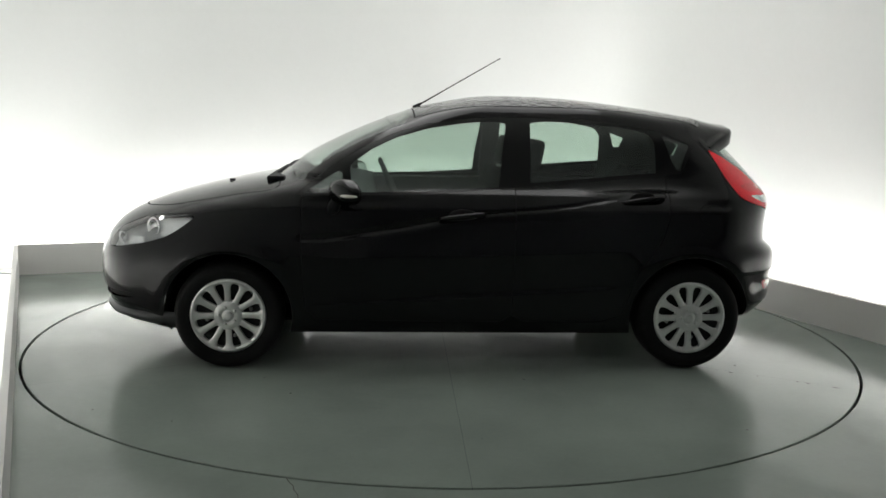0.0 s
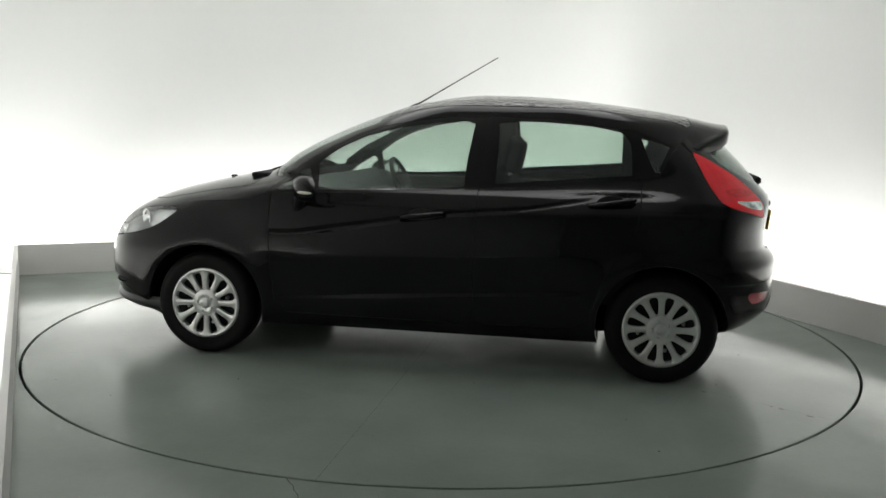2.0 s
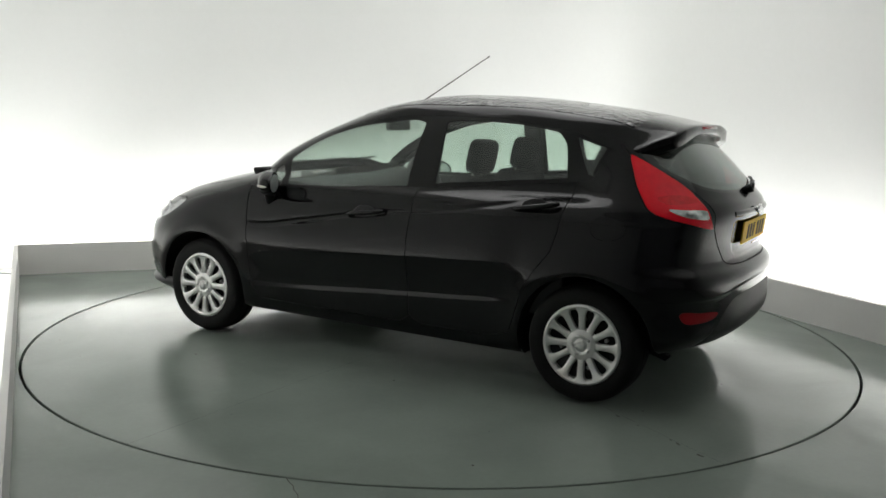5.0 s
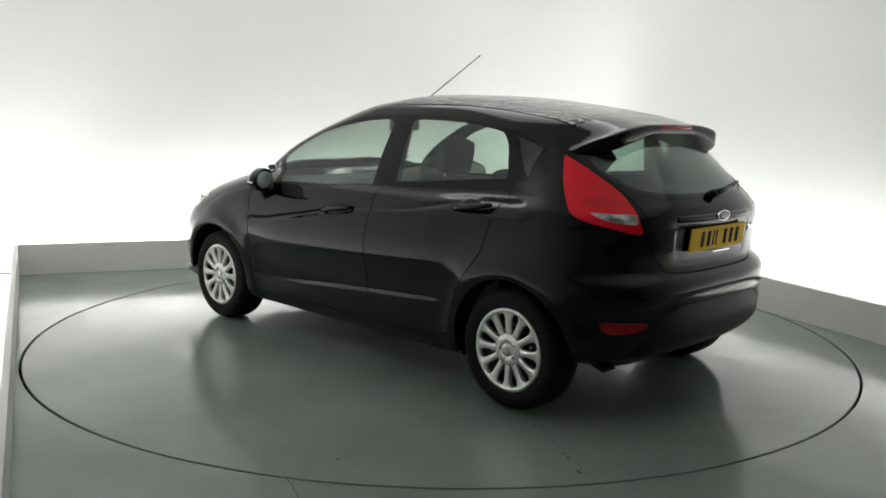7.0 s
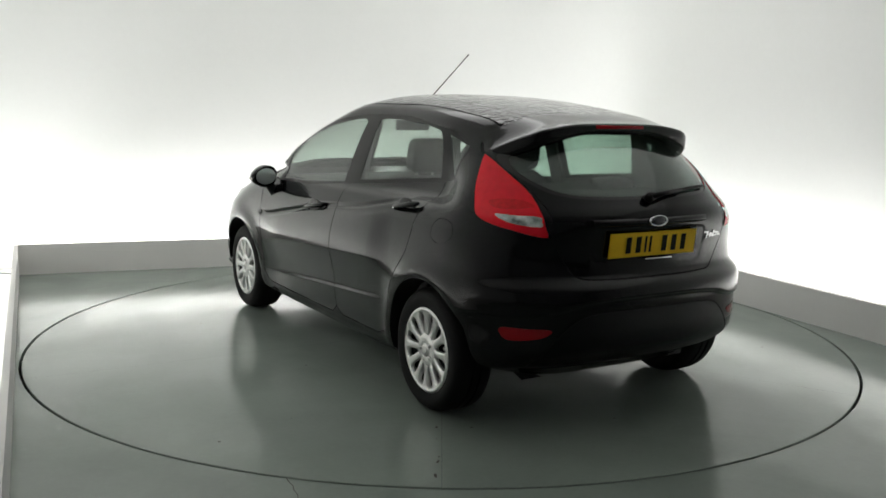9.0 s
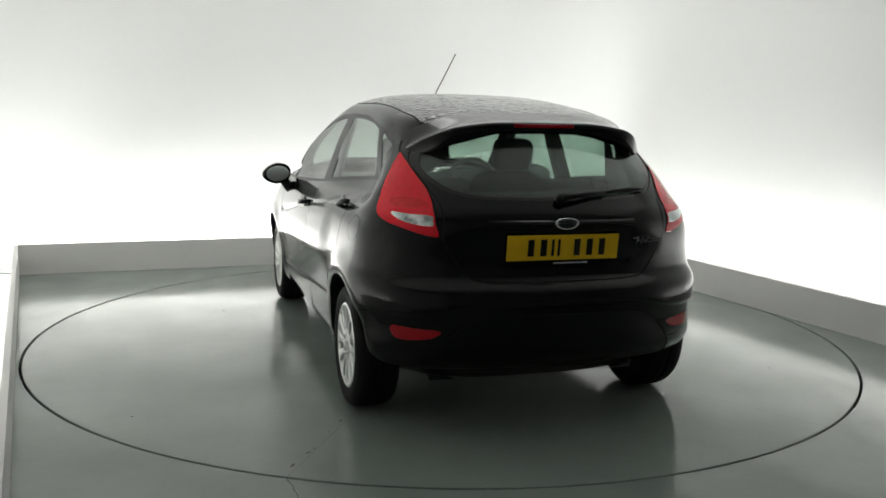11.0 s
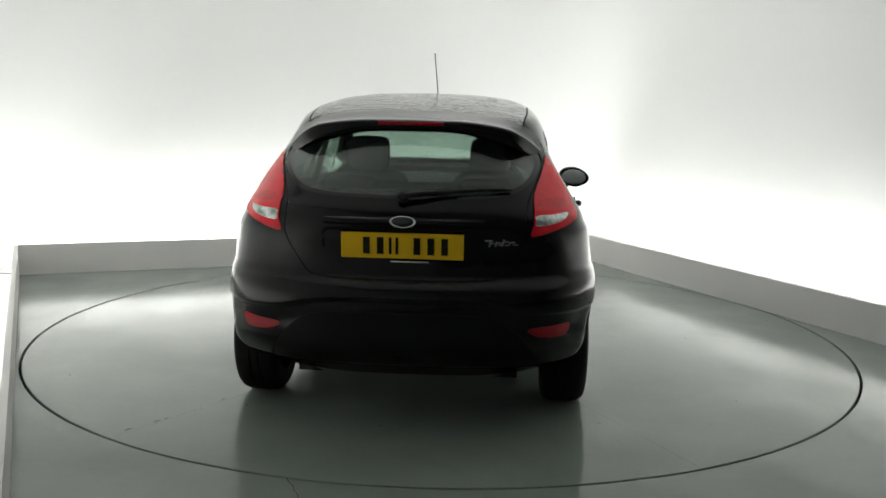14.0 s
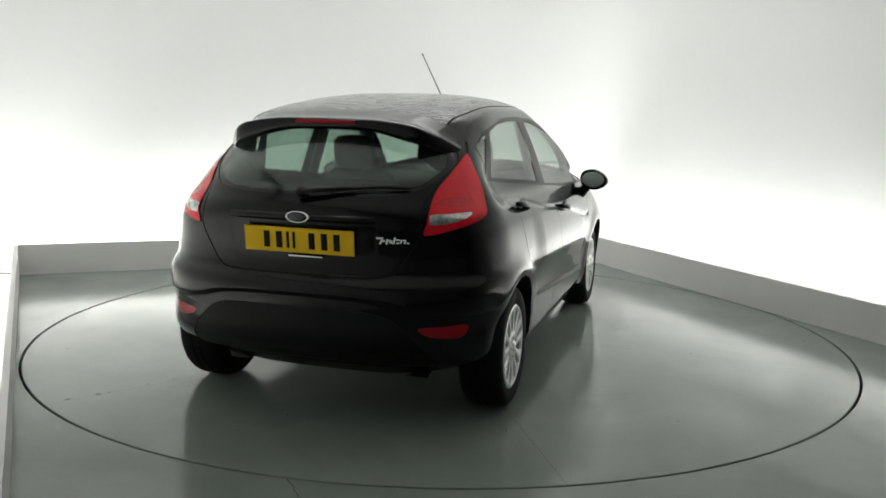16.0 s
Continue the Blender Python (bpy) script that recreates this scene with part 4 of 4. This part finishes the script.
    # door mirrors
    for s, my in ((1, .905), (-1, .905)):
        bm = bmesh.new()
        bmesh.ops.create_uvsphere(bm, u_segments=28, v_segments=18, radius=1)
        for v in bm.verts:
            c = v.co
            c.x = c.x * .066 if c.x > 0 else max(c.x * .14, -.046)
            wide = 1 - .30 * max(0, c.y) ** 1.5
            c.z = math.copysign(abs(c.z) ** .8, c.z) * .068 * wide
            c.y = c.y * .098
            v.co = Vector((c.x + .635 - .5 * c.y, (c.y + my), c.z + .957 - .05 * c.y))
        bmesh.ops.scale(bm, vec=(1, s, 1), verts=bm.verts)
        mirror = part("door_mirror", bm, M_PAINT, car, "black door mirror")
        bm = lathe([(.0, .0), (.8, .0), (.92, -.12), (.95, -.4)], 36)
        bmesh.ops.transform(bm, matrix=Matrix.Translation((.5875, (my - .004) * s, .957)) @ Matrix.Rotation(math.pi / 2, 4, "Z") @ Matrix.Diagonal((.082, .004, .052, 1)), verts=bm.verts)
        for v in bm.verts:
            v.co.x -= .5 * (abs(v.co.y) - my)
        part("mirror_glass", bm, M_MIRROR, mirror, "silvered mirror glass")
        part("mirror_foot", tube([(.70, .80 * s, .845), (.69, .825 * s, .875), (.675, .85 * s, .905), (.665, .865 * s, .93)], [.034, .032, .030, .028], 10), M_PLASTIC, mirror)
        bm = bmesh.new()
        bmesh.ops.create_uvsphere(bm, u_segments=16, v_segments=10, radius=1)
        bmesh.ops.transform(bm, matrix=Matrix.Translation((.605, (my + .074) * s, .945)) @ Matrix.Rotation(radians(-14) * s, 4, "Z") @ Matrix.Diagonal((.050, .026, .012, 1)), verts=bm.verts)
        part("indicator_lens", bm, M_AMBER, mirror, "pale orange indicator lens")

    # door handles
    for s in (1, -1):
        for hx, hz, rise in ((.015, .829, .012), (-.965, .926, .016)):
            y = skin(hx, hz)
            bm = bmesh.new()
            bmesh.ops.create_uvsphere(bm, u_segments=20, v_segments=10, radius=1)
            bmesh.ops.transform(bm, matrix=Matrix.Translation((hx, (y - .001) * s, hz)) @ Matrix.Diagonal((.078, .006, .042, 1)), verts=bm.verts)
            cup = part("door_handle", bm, M_TRIM, car, "black door handle in its recess")
            pts = [(hx + dx, (skin(hx + dx, hz) + dy) * s, hz + .004 + rise * (-dx / .1)) for dx, dy in ((.122, .0), (.104, .012), (.06, .019), (0, .022), (-.06, .021), (-.104, .013), (-.122, .0))]
            part("grip", tube(pts, [.008, .012, .014, .014, .014, .012, .008], 12), M_PAINT, cup)

    build_cabin(car)
    return car


def pillow(size, at, rx=0.0, ry=0.0, squash=.45):
    bm = bmesh.new()
    bmesh.ops.create_cube(bm, size=2)
    bmesh.ops.subdivide_edges(bm, edges=bm.edges[:], cuts=5, use_grid_fill=True)
    for v in bm.verts:
        c = v.co
        n = c.normalized()
        k = (abs(n.x) ** 5 + abs(n.y) ** 5 + abs(n.z) ** 5) ** (-1 / 5)
        v.co = n * k
    bmesh.ops.transform(bm, matrix=pose(*at, rx, ry, 0) @ Matrix.Diagonal((size[0] / 2, size[1] / 2, size[2] / 2, 1)), verts=bm.verts)
    return bm


QUARTER_HOLE = [(-1.11, 1.255), (-1.205, 1.222), (-1.18, 1.16), (-1.14, 1.16)]


def build_cabin(car):
    for y, back in ((.345, -.01), (-.345, .065)):
        seat = part("front_seat", pillow((.54, .50, .18), (.02 + back, y, .50)), M_SEAT, car, "charcoal cloth front seat")
        part("backrest", pillow((.14, .47, .60), (-.29 + back, y, .745), 0, -17), M_SEAT, seat)
        part("headrest", pillow((.09, .235, .19), (-.42 + back, y, 1.135), 0, -12), M_SEAT, seat)
        for d in (.05, -.05):
            part("headrest_post", tube([(-.375 + back, y + d, 1.0), (-.41 + back, y + d, 1.10)], .007, 8), M_BOLT, seat)
    bench = part("rear_bench", pillow((.50, 1.22, .20), (-.78, 0, .52)), M_SEAT, car, "charcoal cloth rear bench")
    part("bench_backrest", pillow((.16, 1.22, .55), (-1.08, 0, .76), 0, -18), M_SEAT, bench)
    for y in (.33, -.33):
        part("bench_headrest", pillow((.09, .25, .11), (-1.17, y, 1.0), 0, -14), M_SEAT, bench)
    part("parcel_shelf", box_bm((.46, 1.16, .03), Matrix.Translation((-1.40, 0, .985)), .01), M_CABIN, car, "dark parcel shelf")
    bm = bmesh.new()
    rows = []
    for k in range(17):
        y = -.66 + 1.32 * k / 16
        hood = .05 * math.exp(-((y + .37) / .18) ** 2)
        rows.append([bm.verts.new(c) for c in ((.98, y, .93), (.80, y, .955), (.60, y, .95 + hood), (.50, y, .93 + hood), (.47, y, .86), (.52, y, .70), (.60, y, .55))])
    for a, b in zip(rows, rows[1:]):
        for j in range(6):
            bm.faces.new((a[j], a[j + 1], b[j + 1], b[j]))
    part("dashboard", bm, M_CABIN, car, "dark moulded dashboard")
    bm = lathe([(.175 + .015 * math.cos(2 * math.pi * k / 10), .015 * math.sin(2 * math.pi * k / 10)) for k in range(11)], 40)
    m = Matrix.Translation((.38, -.37, .90)) @ Matrix.Rotation(math.pi / 2, 4, "Z") @ Matrix.Rotation(radians(24), 4, "X")
    bmesh.ops.transform(bm, matrix=m, verts=bm.verts)
    wheel = part("steering_wheel", bm, M_CABIN, car, "dark steering wheel")
    part("steering_hub", box_bm((.20, .05, .11), m, .02), M_CABIN, wheel)
    part("steering_spoke", box_bm((.34, .02, .035), m, .008), M_CABIN, wheel)
    part("interior_mirror", box_bm((.03, .24, .065), Matrix.Translation((.36, 0, 1.285)), .012), M_CABIN, car, "dark interior mirror")
    part("mirror_stem", tube([(.42, 0, 1.335), (.37, 0, 1.29)], .01, 8), M_CABIN, car)
    for s in (1, -1):
        part("door_card", box_bm((1.9, .03, .55), Matrix.Translation((-.15, .715 * s, .66)), .01), M_CABIN, car, "dark inner door trim")
        part("belt_pillar_trim", box_bm((.11, .02, .40), pose(-.285, .640 * s, 1.13, 17 * s, 0, 0), .008), M_CABIN, car)
    # lining of the rear pillars, with an opening at the small quarter window
    corners = [Vector(c) for c in QUARTER_HOLE]
    for s in (1, -1):
        bm = bmesh.new()
        grid = {}
        for i in range(99):
            for j in range(86):
                x, z = -1.53 + .005 * i, .93 + .005 * j
                w = skin(x, min(z, 1.36)) - .05
                grid[i, j] = bm.verts.new((x, w * s, z)) if w > .36 and x > TAIL(z) + .10 else None
        for i in range(98):
            for j in range(85):
                c = Vector((-1.5275 + .005 * i, .9325 + .005 * j))
                turns = [(b - a).cross(c - a) for a, b in zip(corners, corners[1:] + corners[:1])]
                q = [grid[i, j], grid[i + 1, j], grid[i + 1, j + 1], grid[i, j + 1]]
                if None not in q and not (min(turns) > 0 or max(turns) < 0):
                    bm.faces.new(q)
        part("rear_pillar_lining", bm, M_CABIN, car, "dark lining of the rear pillar")
    part("bulkhead", box_bm((.03, 1.3, .6), Matrix.Translation((.95, 0, .62)), .01), M_CABIN, car)
    part("boot_floor", box_bm((.55, 1.0, .03), Matrix.Translation((-1.42, 0, .50)), .008), M_CABIN, car)


car = build_car()


# ---- what moves: the turntable and the car on it ----
def motions():
    def angle(t):
        return 184.2332 - 6.9601 * t - .0005 * t * t
    times = [k * .5 for k in range(33)]
    rows = []
    for t in times:
        a = radians(angle(t))
        ox, oy = -.0483, .0605
        rows.append((t, pose(math.cos(a) * ox - math.sin(a) * oy, math.sin(a) * ox + math.cos(a) * oy, 0, 0, 0, angle(t))))
    walk(car, rows)
    walk(turntable, [(t, pose(0, 0, 0, 0, 0, angle(t) - 184.2332)) for t in times])


motions()
